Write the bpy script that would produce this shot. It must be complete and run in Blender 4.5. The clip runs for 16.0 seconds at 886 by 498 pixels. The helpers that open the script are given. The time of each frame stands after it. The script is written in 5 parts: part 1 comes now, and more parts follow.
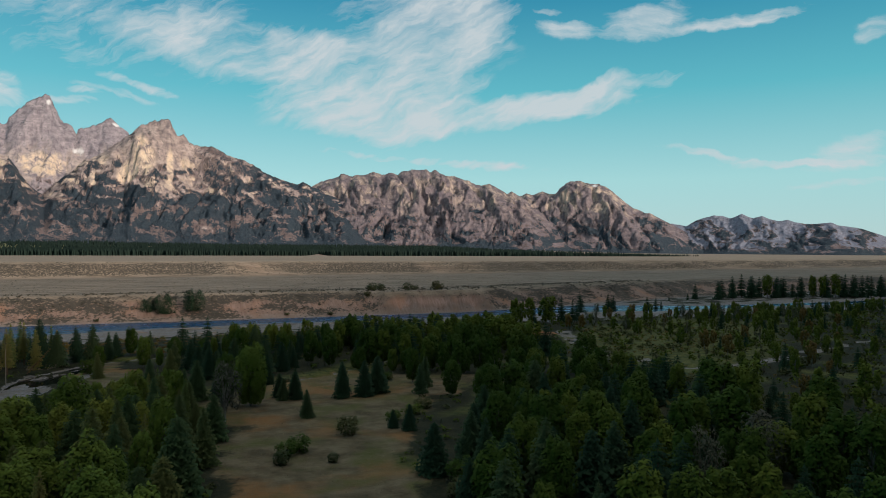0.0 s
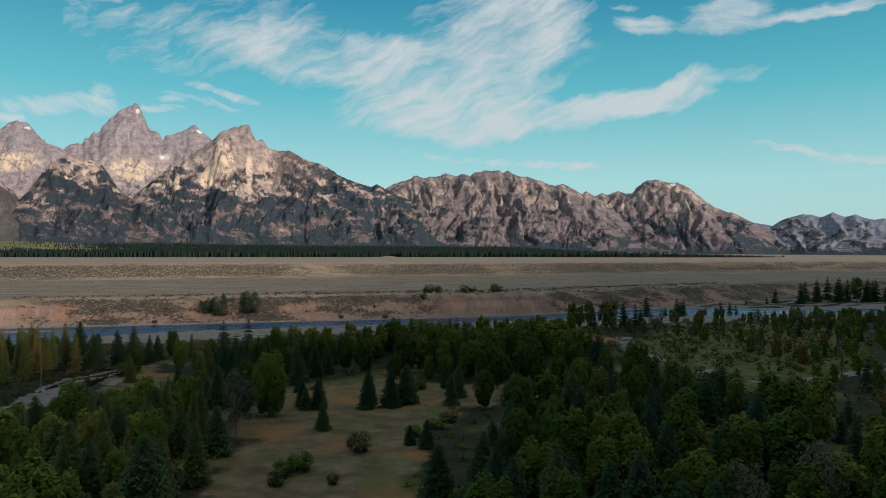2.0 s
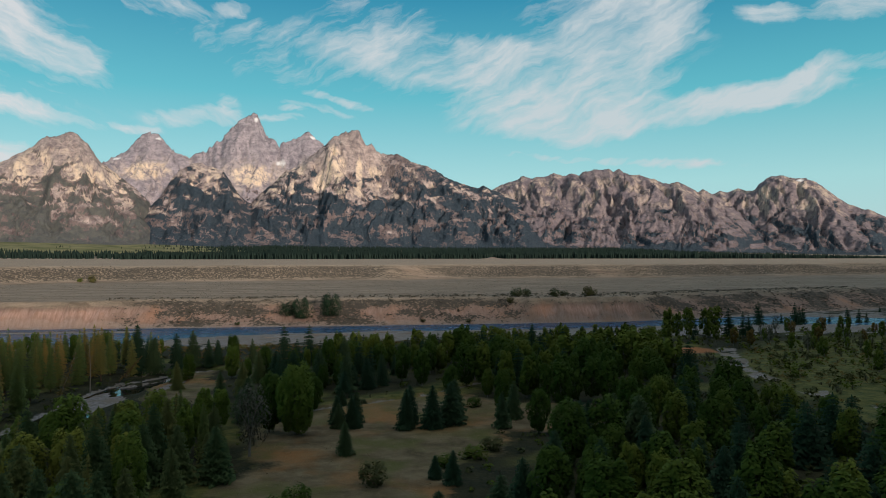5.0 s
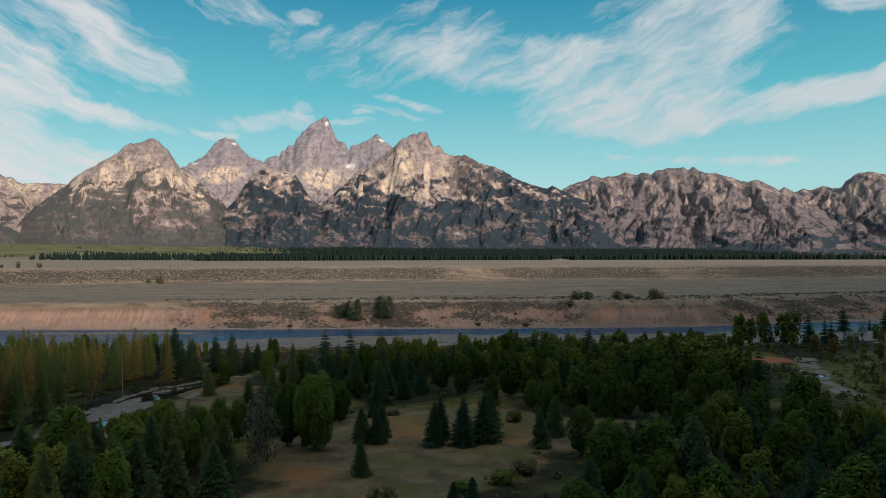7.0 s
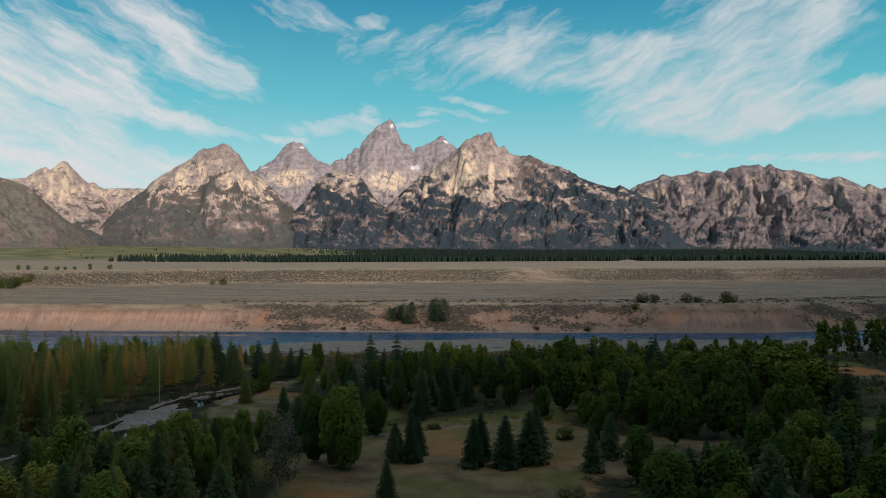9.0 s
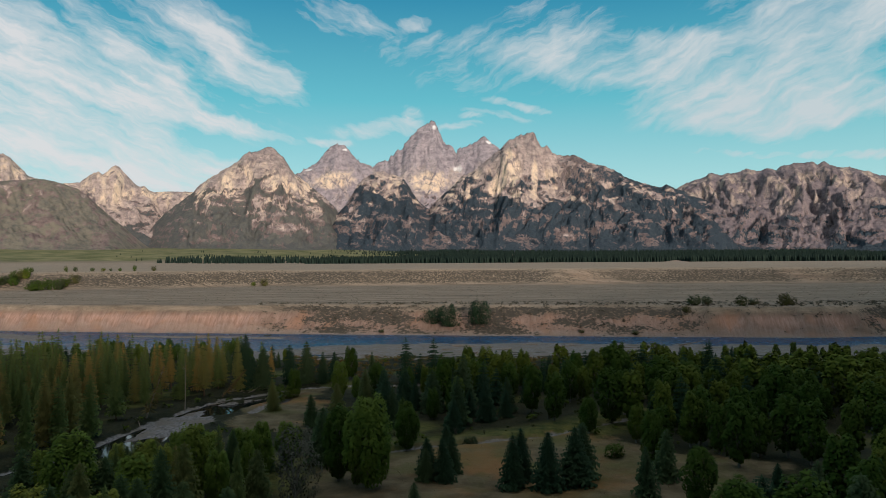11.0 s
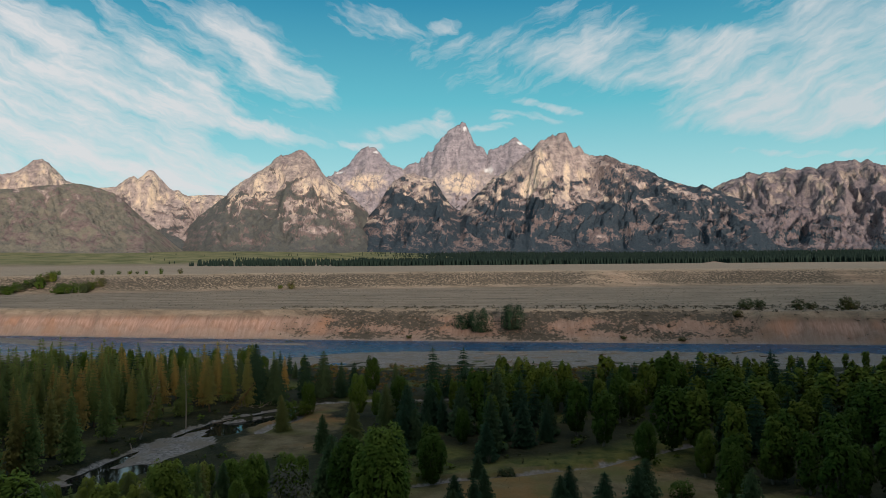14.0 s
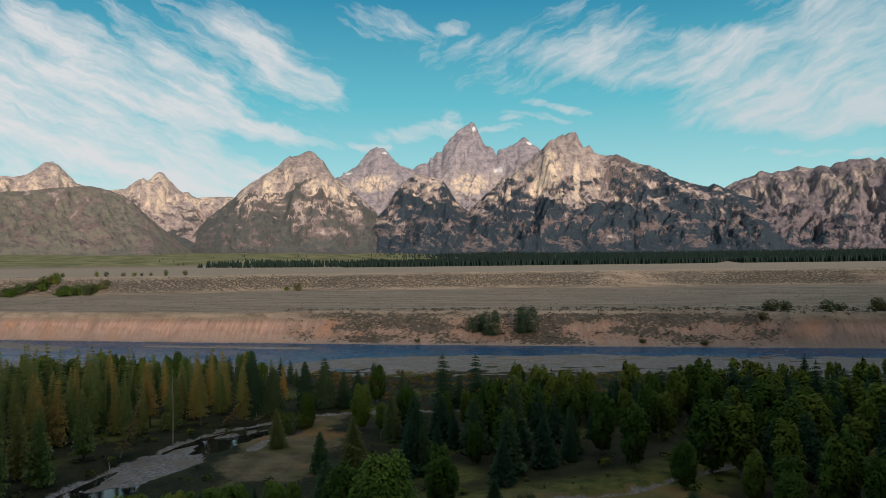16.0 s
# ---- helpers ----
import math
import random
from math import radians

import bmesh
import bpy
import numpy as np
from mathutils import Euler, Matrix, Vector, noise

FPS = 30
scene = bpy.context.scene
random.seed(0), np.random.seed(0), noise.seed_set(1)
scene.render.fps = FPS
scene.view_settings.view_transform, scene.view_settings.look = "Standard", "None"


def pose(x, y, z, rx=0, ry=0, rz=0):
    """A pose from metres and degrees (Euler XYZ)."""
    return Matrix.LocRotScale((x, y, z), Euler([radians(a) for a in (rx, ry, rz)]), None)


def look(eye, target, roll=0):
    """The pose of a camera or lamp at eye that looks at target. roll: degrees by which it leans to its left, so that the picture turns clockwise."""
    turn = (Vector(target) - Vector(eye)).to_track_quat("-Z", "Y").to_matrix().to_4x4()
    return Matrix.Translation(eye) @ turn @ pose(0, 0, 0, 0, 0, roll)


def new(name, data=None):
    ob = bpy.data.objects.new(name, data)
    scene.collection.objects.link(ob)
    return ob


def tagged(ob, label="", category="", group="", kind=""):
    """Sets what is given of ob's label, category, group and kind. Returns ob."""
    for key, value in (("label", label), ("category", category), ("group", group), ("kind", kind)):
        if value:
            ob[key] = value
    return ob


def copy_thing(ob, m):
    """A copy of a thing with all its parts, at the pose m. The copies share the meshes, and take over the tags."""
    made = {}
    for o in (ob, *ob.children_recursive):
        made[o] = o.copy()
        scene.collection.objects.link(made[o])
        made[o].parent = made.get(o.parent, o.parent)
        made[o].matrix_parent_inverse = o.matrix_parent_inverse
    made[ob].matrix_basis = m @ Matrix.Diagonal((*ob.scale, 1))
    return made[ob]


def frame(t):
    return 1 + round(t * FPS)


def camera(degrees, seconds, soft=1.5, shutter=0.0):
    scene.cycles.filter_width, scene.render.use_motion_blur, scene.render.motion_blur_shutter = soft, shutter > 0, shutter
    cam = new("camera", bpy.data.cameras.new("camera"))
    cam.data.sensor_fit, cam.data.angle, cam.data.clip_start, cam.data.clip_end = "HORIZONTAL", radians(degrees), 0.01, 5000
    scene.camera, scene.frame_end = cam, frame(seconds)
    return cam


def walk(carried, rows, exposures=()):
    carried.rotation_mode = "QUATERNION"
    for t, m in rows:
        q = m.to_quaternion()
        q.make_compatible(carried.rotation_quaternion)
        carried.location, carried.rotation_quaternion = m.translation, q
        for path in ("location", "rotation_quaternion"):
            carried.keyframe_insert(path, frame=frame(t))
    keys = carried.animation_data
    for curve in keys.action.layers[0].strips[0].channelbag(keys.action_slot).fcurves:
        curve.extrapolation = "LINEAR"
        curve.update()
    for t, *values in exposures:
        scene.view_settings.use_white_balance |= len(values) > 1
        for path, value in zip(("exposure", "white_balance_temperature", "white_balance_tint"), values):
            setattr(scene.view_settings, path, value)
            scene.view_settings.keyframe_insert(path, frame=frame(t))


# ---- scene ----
cam = camera(63.9, 16.0, soft=0.5)
PATH = [
    (0, (-75.942, -12.921, 46.796), (-75.107, -11.103, 46.808), 0.2),
    (0.5, (-71.206, -10.876, 46.807), (-70.417, -9.038, 46.819), 0.1),
    (1, (-66.46, -8.698, 46.837), (-65.72, -6.84, 46.851), 0.1),
    (1.5, (-61.733, -6.233, 46.9), (-61.043, -4.356, 46.915), 0.1),
    (2, (-57.086, -3.485, 47.011), (-56.447, -1.59, 47.026), 0.1),
    (2.5, (-52.587, -0.541, 47.103), (-52.0, 1.371, 47.12), 0.0),
    (3, (-48.222, 2.559, 47.135), (-47.687, 4.486, 47.153), 0.0),
    (3.5, (-44.056, 5.864, 47.142), (-43.569, 7.804, 47.16), -0.0),
    (4, (-40.161, 9.389, 47.145), (-39.723, 11.34, 47.163), 0.0),
    (6.5, (-22.977, 28.436, 46.874), (-22.784, 30.427, 46.896), -0.1),
    (7, (-20.455, 32.362, 46.856), (-20.31, 34.357, 46.879), -0.1),
    (7.5, (-18.241, 36.388, 46.834), (-18.144, 38.386, 46.858), -0.1),
    (8, (-16.243, 40.484, 46.805), (-16.194, 42.483, 46.83), -0.1),
    (8.5, (-14.587, 44.585, 46.798), (-14.584, 46.585, 46.824), -0.2),
    (9, (-13.343, 48.598, 46.784), (-13.383, 50.597, 46.811), -0.2),
    (9.5, (-12.522, 52.442, 46.763), (-12.598, 54.441, 46.791), -0.2),
    (12, (-11.991, 71.206, 46.225), (-12.19, 73.196, 46.259), -0.4),
    (12.5, (-12.3, 75.505, 46.194), (-12.513, 77.494, 46.23), -0.4),
    (13, (-12.83, 80.229, 46.147), (-13.056, 82.216, 46.184), -0.4),
    (13.5, (-13.398, 85.173, 46.033), (-13.634, 87.158, 46.071), -0.5),
    (14, (-13.977, 90.083, 45.9), (-14.225, 92.067, 45.938), -0.5),
    (14.5, (-14.593, 94.795, 45.763), (-14.848, 96.778, 45.802), -0.5),
    (15, (-15.187, 99.298, 45.64), (-15.448, 101.28, 45.679), -0.6),
    (15.5, (-15.802, 103.658, 45.556), (-16.07, 105.64, 45.596), -0.6),
    (16, (-16.465, 107.954, 45.518), (-16.739, 109.934, 45.559), -0.7),
]
walk(cam, [(t, look(eye, target, roll)) for t, eye, target, roll in PATH])

# ---------------------------------------------------------------- world, sun
SUN_AZ, SUN_EL = 157.0, 12.0
sun_dir = Vector((math.sin(radians(SUN_AZ)) * math.cos(radians(SUN_EL)),
                  math.cos(radians(SUN_AZ)) * math.cos(radians(SUN_EL)), math.sin(radians(SUN_EL))))
sun_data = bpy.data.lights.new("sun", "SUN")
sun_data.energy, sun_data.angle, sun_data.color = 5.0, radians(4.0), (1.0, 0.85, 0.73)
sun = new("sun", sun_data)
sun.matrix_world = look(sun_dir * 1000, (0, 0, 0))


class Nodes:
    """Short hand for building a node tree."""

    def __init__(self, tree):
        self.t = tree
        tree.nodes.clear()

    def add(self, kind, **values):
        n = self.t.nodes.new(kind)
        for key, value in values.items():
            setattr(n, key, value)
        return n

    def put(self, socket, value):
        if isinstance(value, bpy.types.NodeSocket):
            self.t.links.new(value, socket)
        elif value is not None:
            if socket.type == "RGBA" and len(value) == 3:
                value = (*value, 1)
            socket.default_value = value

    def math(self, op, a, b=None, c=None, clamp=False):
        n = self.add("ShaderNodeMath", operation=op, use_clamp=clamp)
        for i, v in enumerate((a, b, c)):
            if v is not None:
                self.put(n.inputs[i], v)
        return n.outputs[0]

    def mix(self, f, a, b, blend="MIX"):
        n = self.add("ShaderNodeMix", data_type="RGBA", blend_type=blend)
        self.put(n.inputs[0], f), self.put(n.inputs[6], a), self.put(n.inputs[7], b)
        return n.outputs[2]

    def noise(self, vec, scale, detail=4, rough=0.55, distort=0.0):
        n = self.add("ShaderNodeTexNoise")
        self.put(n.inputs["Vector"], vec)
        n.inputs["Scale"].default_value, n.inputs["Detail"].default_value = scale, detail
        n.inputs["Roughness"].default_value, n.inputs["Distortion"].default_value = rough, distort
        return n.outputs[0]

    def ramp(self, f, *stops):
        n = self.add("ShaderNodeValToRGB")
        el = n.color_ramp.elements
        while len(el) < len(stops):
            el.new(0.5)
        for e, (p, c) in zip(el, stops):
            e.position, e.color = p, (c, c, c, 1) if isinstance(c, (int, float)) else (*c, 1)
        self.put(n.inputs[0], f)
        return n.outputs[0]

    def span(self, v, lo, hi, a=0.0, b=1.0, smooth=False):
        n = self.add("ShaderNodeMapRange", interpolation_type="SMOOTHSTEP" if smooth else "LINEAR")
        for i, x in enumerate((v, lo, hi, a, b)):
            self.put(n.inputs[i], x)
        return n.outputs[0]

    def scaled(self, vec, s, turn=(0, 0, 0)):
        n = self.add("ShaderNodeMapping")
        self.put(n.inputs["Vector"], vec)
        n.inputs["Scale"].default_value, n.inputs["Rotation"].default_value = s, turn
        return n.outputs[0]


world = bpy.data.worlds.new("sky")
scene.world = world
world.use_nodes = True
w = Nodes(world.node_tree)
sky = w.add("ShaderNodeTexSky", sky_type="NISHITA", sun_disc=False, sun_elevation=radians(SUN_EL),
            sun_rotation=radians(SUN_AZ % 360), altitude=2000.0)
direction = w.add("ShaderNodeTexCoord").outputs["Generated"]
split = w.add("ShaderNodeSeparateXYZ")
w.put(split.inputs[0], direction)
dx, dy, dz = split.outputs
az = w.math("ARCTAN2", dx, dy)
el = w.math("ARCSINE", dz)
# clear sky: pale and warm-white low down, deep teal higher up
# unseen zenith made near white to light treetops from above
tint = w.ramp(w.span(el, 0.0, 1.0), (0.0, (0.46, 0.63, 0.66)), (0.10, (0.38, 0.69, 0.70)), (0.22, (0.11, 0.50, 0.58)),
              (0.36, (0.012, 0.25, 0.41)), (0.52, (0.08, 0.27, 0.39)), (0.75, (0.32, 0.39, 0.45)), (1.0, (0.92, 0.96, 1.0)))
# morning glow on the side of the sun, behind the flight
glow = w.span(w.math("ADD", w.math("MULTIPLY", dx, sun_dir.x), w.math("MULTIPLY", dy, sun_dir.y)), 0.0, 1.0, 0.0, 0.7, True)
tint = w.mix(glow, tint, (0.27, 0.25, 0.23))
clear = w.mix(0.85, w.mix(1.0, sky.outputs[0], (0.10, 0.12, 0.12), "MULTIPLY"), tint)
# cirrus: bearing, height, half length, half width (degrees), tilt, density
EAST_STREAKS = [(8.6, 15.6, 9.67, 1.31, -8, 0.6), (14.6, 14.1, 11.93, 1.71, -9, 0.75), (22.7, 16.6, 6.83, 3.19, 22, 0.8), (25.0, 17.9, 5.01, 2.28, 35, 0.5),
                (18.2, 10.8, 6.75, 1.27, -4, 0.95), (28.2, 11.2, 10.45, 0.77, 6, 0.95), (36.0, 12.0, 3.07, 0.89, 14, 0.85), (40.1, 13.5, 2.54, 0.4, 4, 0.7),
                (0.9, 12.4, 2.67, 0.25, -15, 0.7), (-3.9, 15.7, 6.33, 1.44, -10, 0.4), (6.9, 18.1, 8.26, 1.04, -15, 0.35), (-6.6, 11.4, 1.33, 0.62, -20, 0.6),
                (-2.1, 11.4, 1.09, 0.2, -10, 0.6), (28.2, 7.1, 2.27, 0.32, -5, 0.7), (22.7, 7.5, 7.74, 0.18, -4, 0.5)]
NORTH_STREAKS = [(40.5, 17.3, 2.95, 0.88, 8, 1.0), (46.6, 16.8, 3.73, 0.34, 4, 0.95), (50.4, 17.2, 2.22, 0.33, 5, 0.85), (34.4, 17.4, 2.21, 0.49, -12, 0.9),
                 (32.9, 18.7, 1.12, 0.18, 0, 0.8), (45.0, 7.6, 3.81, 0.21, -10, 0.95), (50.8, 6.6, 4.04, 0.2, -2, 1.0), (54.9, 7.4, 3.24, 0.63, 18, 0.65),
                 (56.4, 6.5, 1.98, 0.39, 5, 0.6), (54.4, 5.0, 4.13, 0.2, 4, 0.5), (56.1, 15.1, 1.0, 0.47, 20, 0.6)]
SOUTH_STREAKS = [(-23.9, 16.5, 8.26, 1.95, -26, 0.62), (-33.6, 14.1, 6.82, 1.62, -22, 0.65), (-27.2, 12.6, 8.73, 1.11, -16, 0.6),
                 (-31.8, 9.2, 12.22, 1.97, -20, 0.95), (-35.3, 7.2, 6.94, 2.07, -8, 0.95), (-26.0, 7.2, 6.45, 0.94, -14, 0.8), (-36.0, 11.2, 4.45, 1.18, -18, 0.85),
                 (-29.5, 15.7, 5.76, 0.67, -38, 0.7), (-26.0, 14.1, 1.61, 0.51, -10, 0.7), (-20.8, 15.9, 5.33, 0.75, -32, 0.68), (-18.2, 14.1, 2.4, 0.71, -10, 0.85),
                 (-36.7, 15.0, 5.06, 1.96, -12, 0.55), (-12.6, 18.8, 4.05, 0.91, -12, 0.6), (-6.8, 18.6, 1.28, 0.36, -5, 0.85), (-20.1, 10.3, 3.86, 0.35, -15, 0.65),
                 (-13.8, 9.5, 2.01, 0.23, -4, 0.65), (-9.2, 10.6, 3.41, 0.55, 3, 0.8), (-3.1, 10.7, 1.59, 0.23, -5, 0.55), (-0.2, 11.6, 2.48, 0.23, -10, 0.65),
                 (-31.0, 12.3, 7.5, 0.83, -12, 0.5)]
flat_dir = w.add("ShaderNodeCombineXYZ")
w.put(flat_dir.inputs[0], w.math("DEGREES", az)), w.put(flat_dir.inputs[1], w.math("DEGREES", el))


def colour_noise(scale, vec, detail):
    n = w.add("ShaderNodeTexNoise")
    w.put(n.inputs["Vector"], vec)
    n.inputs["Scale"].default_value, n.inputs["Detail"].default_value = scale, detail
    return n.outputs["Color"]


shift = w.add("ShaderNodeVectorMath", operation="MULTIPLY_ADD")
w.put(shift.inputs[0], colour_noise(0.22, flat_dir.outputs[0], 2.5))
shift.inputs[1].default_value, shift.inputs[2].default_value = (3.4, 1.5, 0), (-2.25, -1.15, 0)
fray = w.add("ShaderNodeVectorMath", operation="MULTIPLY_ADD")
w.put(fray.inputs[0], colour_noise(0.85, flat_dir.outputs[0], 5)), w.put(fray.inputs[2], shift.outputs[0])
fray.inputs[1].default_value = (1.1, 0.8, 0)
bent = w.add("ShaderNodeVectorMath", operation="ADD")
w.put(bent.inputs[0], flat_dir.outputs[0]), w.put(bent.inputs[1], fray.outputs[0])


def streaks(table, turn):
    """Density of one bank of cirrus: soft ellipses broken into fibres."""
    total = 0.0
    for a, e, long, wide, tilt, dense in table:
        m = w.add("ShaderNodeMapping", vector_type="TEXTURE")
        w.put(m.inputs["Vector"], bent.outputs[0])
        m.inputs["Location"].default_value, m.inputs["Rotation"].default_value = (a, e, 0), (0, 0, radians(tilt))
        m.inputs["Scale"].default_value = (long * 1.55, wide * 2.2, 1)
        g = w.add("ShaderNodeTexGradient", gradient_type="SPHERICAL")
        w.put(g.inputs[0], m.outputs[0])
        total = w.math("MULTIPLY_ADD", w.span(g.outputs["Fac"], 0.0, 0.75, 0, 1, True), dense, total)
    turned = w.scaled(bent.outputs[0], (1, 1, 1), (0, 0, radians(turn)))
    fibre = w.noise(w.scaled(turned, (0.15, 1.0, 1)), 0.70, 8, 0.60, 0.3)
    thread = w.noise(w.scaled(w.scaled(turned, (1, 1, 1), (0, 0, radians(7))), (0.18, 1.0, 1)), 2.1, 6, 0.62, 0.2)
    puff = w.noise(w.scaled(turned, (0.5, 1.0, 1)), 0.33, 7, 0.60)
    tex = w.math("ADD", w.math("MULTIPLY_ADD", fibre, 2.1, w.math("MULTIPLY", thread, 1.0)), w.math("MULTIPLY_ADD", puff, 1.9, -1.82))
    body = w.math("MINIMUM", w.math("MULTIPLY", total, 1.15), 1.15)
    return w.math("MAXIMUM", w.math("MULTIPLY", w.math("ADD", w.math("SUBTRACT", body, 0.98), tex), w.span(body, 0.0, 0.3)), 0.0)


veil = w.math("ADD", w.math("ADD", streaks(EAST_STREAKS, -27), streaks(NORTH_STREAKS, 2)), streaks(SOUTH_STREAKS, 19))
cover_amount = w.span(veil, 0.0, 1.15, 0.0, 0.92)
clear = w.mix(cover_amount, clear, w.mix(w.span(az, -0.7, 0.3), (0.74, 0.73, 0.74), (0.58, 0.64, 0.67)))
bg = w.add("ShaderNodeBackground")
w.put(bg.inputs[0], clear)
bg.inputs[1].default_value = 1.0
w.put(w.add("ShaderNodeOutputWorld").inputs[0], bg.outputs[0])

# ---------------------------------------------------------------- noise and small helpers


def lattice(ix, iy, seed):
    h = (ix * 374761393 + iy * 668265263 + seed * 974634521) & 0xFFFFFFFF
    h = ((h ^ (h >> 13)) * 1274126177) & 0xFFFFFFFF
    return ((h ^ (h >> 16)) & 0xFFFF) / 65535.0 * 2 * np.pi


def perlin(x, y, seed=0):
    """Gradient noise, about -1 to 1, on arrays."""
    x, y = np.broadcast_arrays(np.asarray(x, float), np.asarray(y, float))
    x0, y0 = np.floor(x).astype(np.int64), np.floor(y).astype(np.int64)
    fx, fy = x - x0, y - y0
    u, v = fx ** 3 * (fx * (fx * 6 - 15) + 10), fy ** 3 * (fy * (fy * 6 - 15) + 10)

    def corner(i, j):
        a = lattice(x0 + i, y0 + j, seed)
        return np.cos(a) * (fx - i) + np.sin(a) * (fy - j)
    top = corner(0, 0) * (1 - u) + corner(1, 0) * u
    low = corner(0, 1) * (1 - u) + corner(1, 1) * u
    return (top * (1 - v) + low * v) * 1.6


def fractal(x, y, seed=0, octaves=4, gain=0.5):
    return sum(gain ** k * perlin(x * 2 ** k, y * 2 ** k, seed + k) for k in range(octaves))


def ridged(x, y, seed=0, octaves=4, gain=0.5):
    return sum(gain ** k * (1 - 2 * np.abs(perlin(x * 2 ** k, y * 2 ** k, seed + k))) for k in range(octaves))


def smooth(a, b, v):
    t = np.clip((v - a) / (b - a), 0, 1)
    return t * t * (3 - 2 * t)


def near_line(x, y, pts):
    """Distance from a polyline."""
    best = np.full(np.shape(x), 1e9)
    for (ax, ay), (bx, by) in zip(pts, pts[1:]):
        vx, vy = bx - ax, by - ay
        t = np.clip(((x - ax) * vx + (y - ay) * vy) / (vx * vx + vy * vy), 0, 1)
        best = np.minimum(best, np.hypot(x - ax - t * vx, y - ay - t * vy))
    return best


def inside(x, y, pts):
    """Signed distance to a polygon's outline, positive inside."""
    x, y = np.asarray(x, float), np.asarray(y, float)
    odd = np.zeros(np.shape(x), bool)
    for (ax, ay), (bx, by) in zip(pts, pts[1:] + pts[:1]):
        if ay != by:
            odd ^= ((ay > y) != (by > y)) & (x < (bx - ax) * (y - ay) / (by - ay) + ax)
    return np.where(odd, 1, -1) * near_line(x, y, pts + pts[:1])


def grid_mesh(name, co, rows, cols):
    """A mesh from rows x cols vertices."""
    i = np.arange(rows * cols).reshape(rows, cols)
    quads = np.stack((i[:-1, :-1], i[:-1, 1:], i[1:, 1:], i[1:, :-1]), -1).reshape(-1, 4)
    me = bpy.data.meshes.new(name)
    me.vertices.add(len(co)), me.loops.add(quads.size), me.polygons.add(len(quads))
    me.vertices.foreach_set("co", co.ravel())
    me.loops.foreach_set("vertex_index", quads.ravel())
    me.polygons.foreach_set("loop_start", np.arange(len(quads)) * 4)
    me.update(calc_edges=True)
    me.shade_smooth()
    return me


NORMALS = {}


def soup(name, verts, faces, material, normals=None):
    """A mesh of loose faces; normals, where given, round off the light over a clump of leaves."""
    me = bpy.data.meshes.new(name)
    me.from_pydata(verts, [], faces)
    if normals:
        NORMALS[me.name] = np.array(normals)
        me.shade_smooth()
        me.normals_split_custom_set_from_vertices(normals)
    me.materials.append(material)
    return me


# ---------------------------------------------------------------- materials


def material(name, rough=0.9, spec=0.3):
    m = bpy.data.materials.new(name)
    m.use_nodes = True
    n = Nodes(m.node_tree)
    b = n.add("ShaderNodeBsdfPrincipled")
    b.inputs["Roughness"].default_value = rough
    b.inputs["Specular IOR Level"].default_value = spec
    n.put(n.add("ShaderNodeOutputMaterial").inputs[0], b.outputs[0])
    return m, n, b


def position(n):
    return n.add("ShaderNodeNewGeometry").outputs["Position"]


def bump(n, b, height, strength, distance):
    k = n.add("ShaderNodeBump")
    k.inputs["Strength"].default_value, k.inputs["Distance"].default_value = strength, distance
    n.put(k.inputs["Height"], height)
    n.put(b.inputs["Normal"], k.outputs[0])


def foliage(name, dark, light, warm):
    """Leaves or needles: varied by tree and by clump."""
    m, n, b = material(name, 0.8, 0.04)
    isl = n.add("ShaderNodeNewGeometry").outputs["Random Per Island"]
    rnd = n.add("ShaderNodeObjectInfo").outputs["Random"]
    c = n.mix(n.span(isl, 0, 1, 0.36, 0.66), dark, light)
    n.put(b.inputs["Base Color"], n.mix(n.span(rnd, 0.45, 1.0, 0.0, 0.75), c, warm))
    return m


spruce_mat = foliage("spruce needles", (0.011, 0.026, 0.015), (0.035, 0.064, 0.032), (0.062, 0.084, 0.032))
# browned needles, their colour also raised for the warm light on the stand
stand_mat = foliage("browning spruce needles", (0.044, 0.066, 0.020), (0.140, 0.168, 0.048), (0.29, 0.165, 0.048))
leaf_mat = foliage("cottonwood leaves", (0.018, 0.036, 0.006), (0.054, 0.090, 0.014), (0.112, 0.130, 0.019))
# brighter copies of leaves and needles, with the left side's warm light in the colour
lit_leaf_mat = foliage("cottonwood leaves turning olive", (0.044, 0.072, 0.012), (0.122, 0.168, 0.026), (0.185, 0.180, 0.030))
lit_spruce_mat = foliage("olive spruce needles", (0.020, 0.040, 0.018), (0.080, 0.112, 0.042), (0.125, 0.118, 0.034))
gold_mat = foliage("yellowing leaves", (0.09, 0.07, 0.018), (0.16, 0.12, 0.03), (0.13, 0.075, 0.025))
grey_mat = foliage("grey twigs", (0.045, 0.045, 0.034), (0.11, 0.105, 0.08), (0.08, 0.08, 0.045))
willow_mat = foliage("willow leaves", (0.022, 0.035, 0.016), (0.060, 0.075, 0.034), (0.085, 0.075, 0.025))


def bark_material(name, dark, light):
    m, n, b = material(name, 0.95, 0.1)
    p = n.scaled(position(n), (3, 3, 0.6))
    n.put(b.inputs["Base Color"], n.mix(n.noise(p, 3.0), dark, light))
    bump(n, b, n.noise(p, 6.0), 0.5, 0.05)
    return m


bark_mat = bark_material("brown bark", (0.06, 0.035, 0.022), (0.17, 0.11, 0.075))
pale_bark_mat = bark_material("pale bark", (0.10, 0.085, 0.07), (0.25, 0.225, 0.19))
dead_mat = bark_material("weathered dead wood", (0.12, 0.09, 0.07), (0.32, 0.26, 0.21))


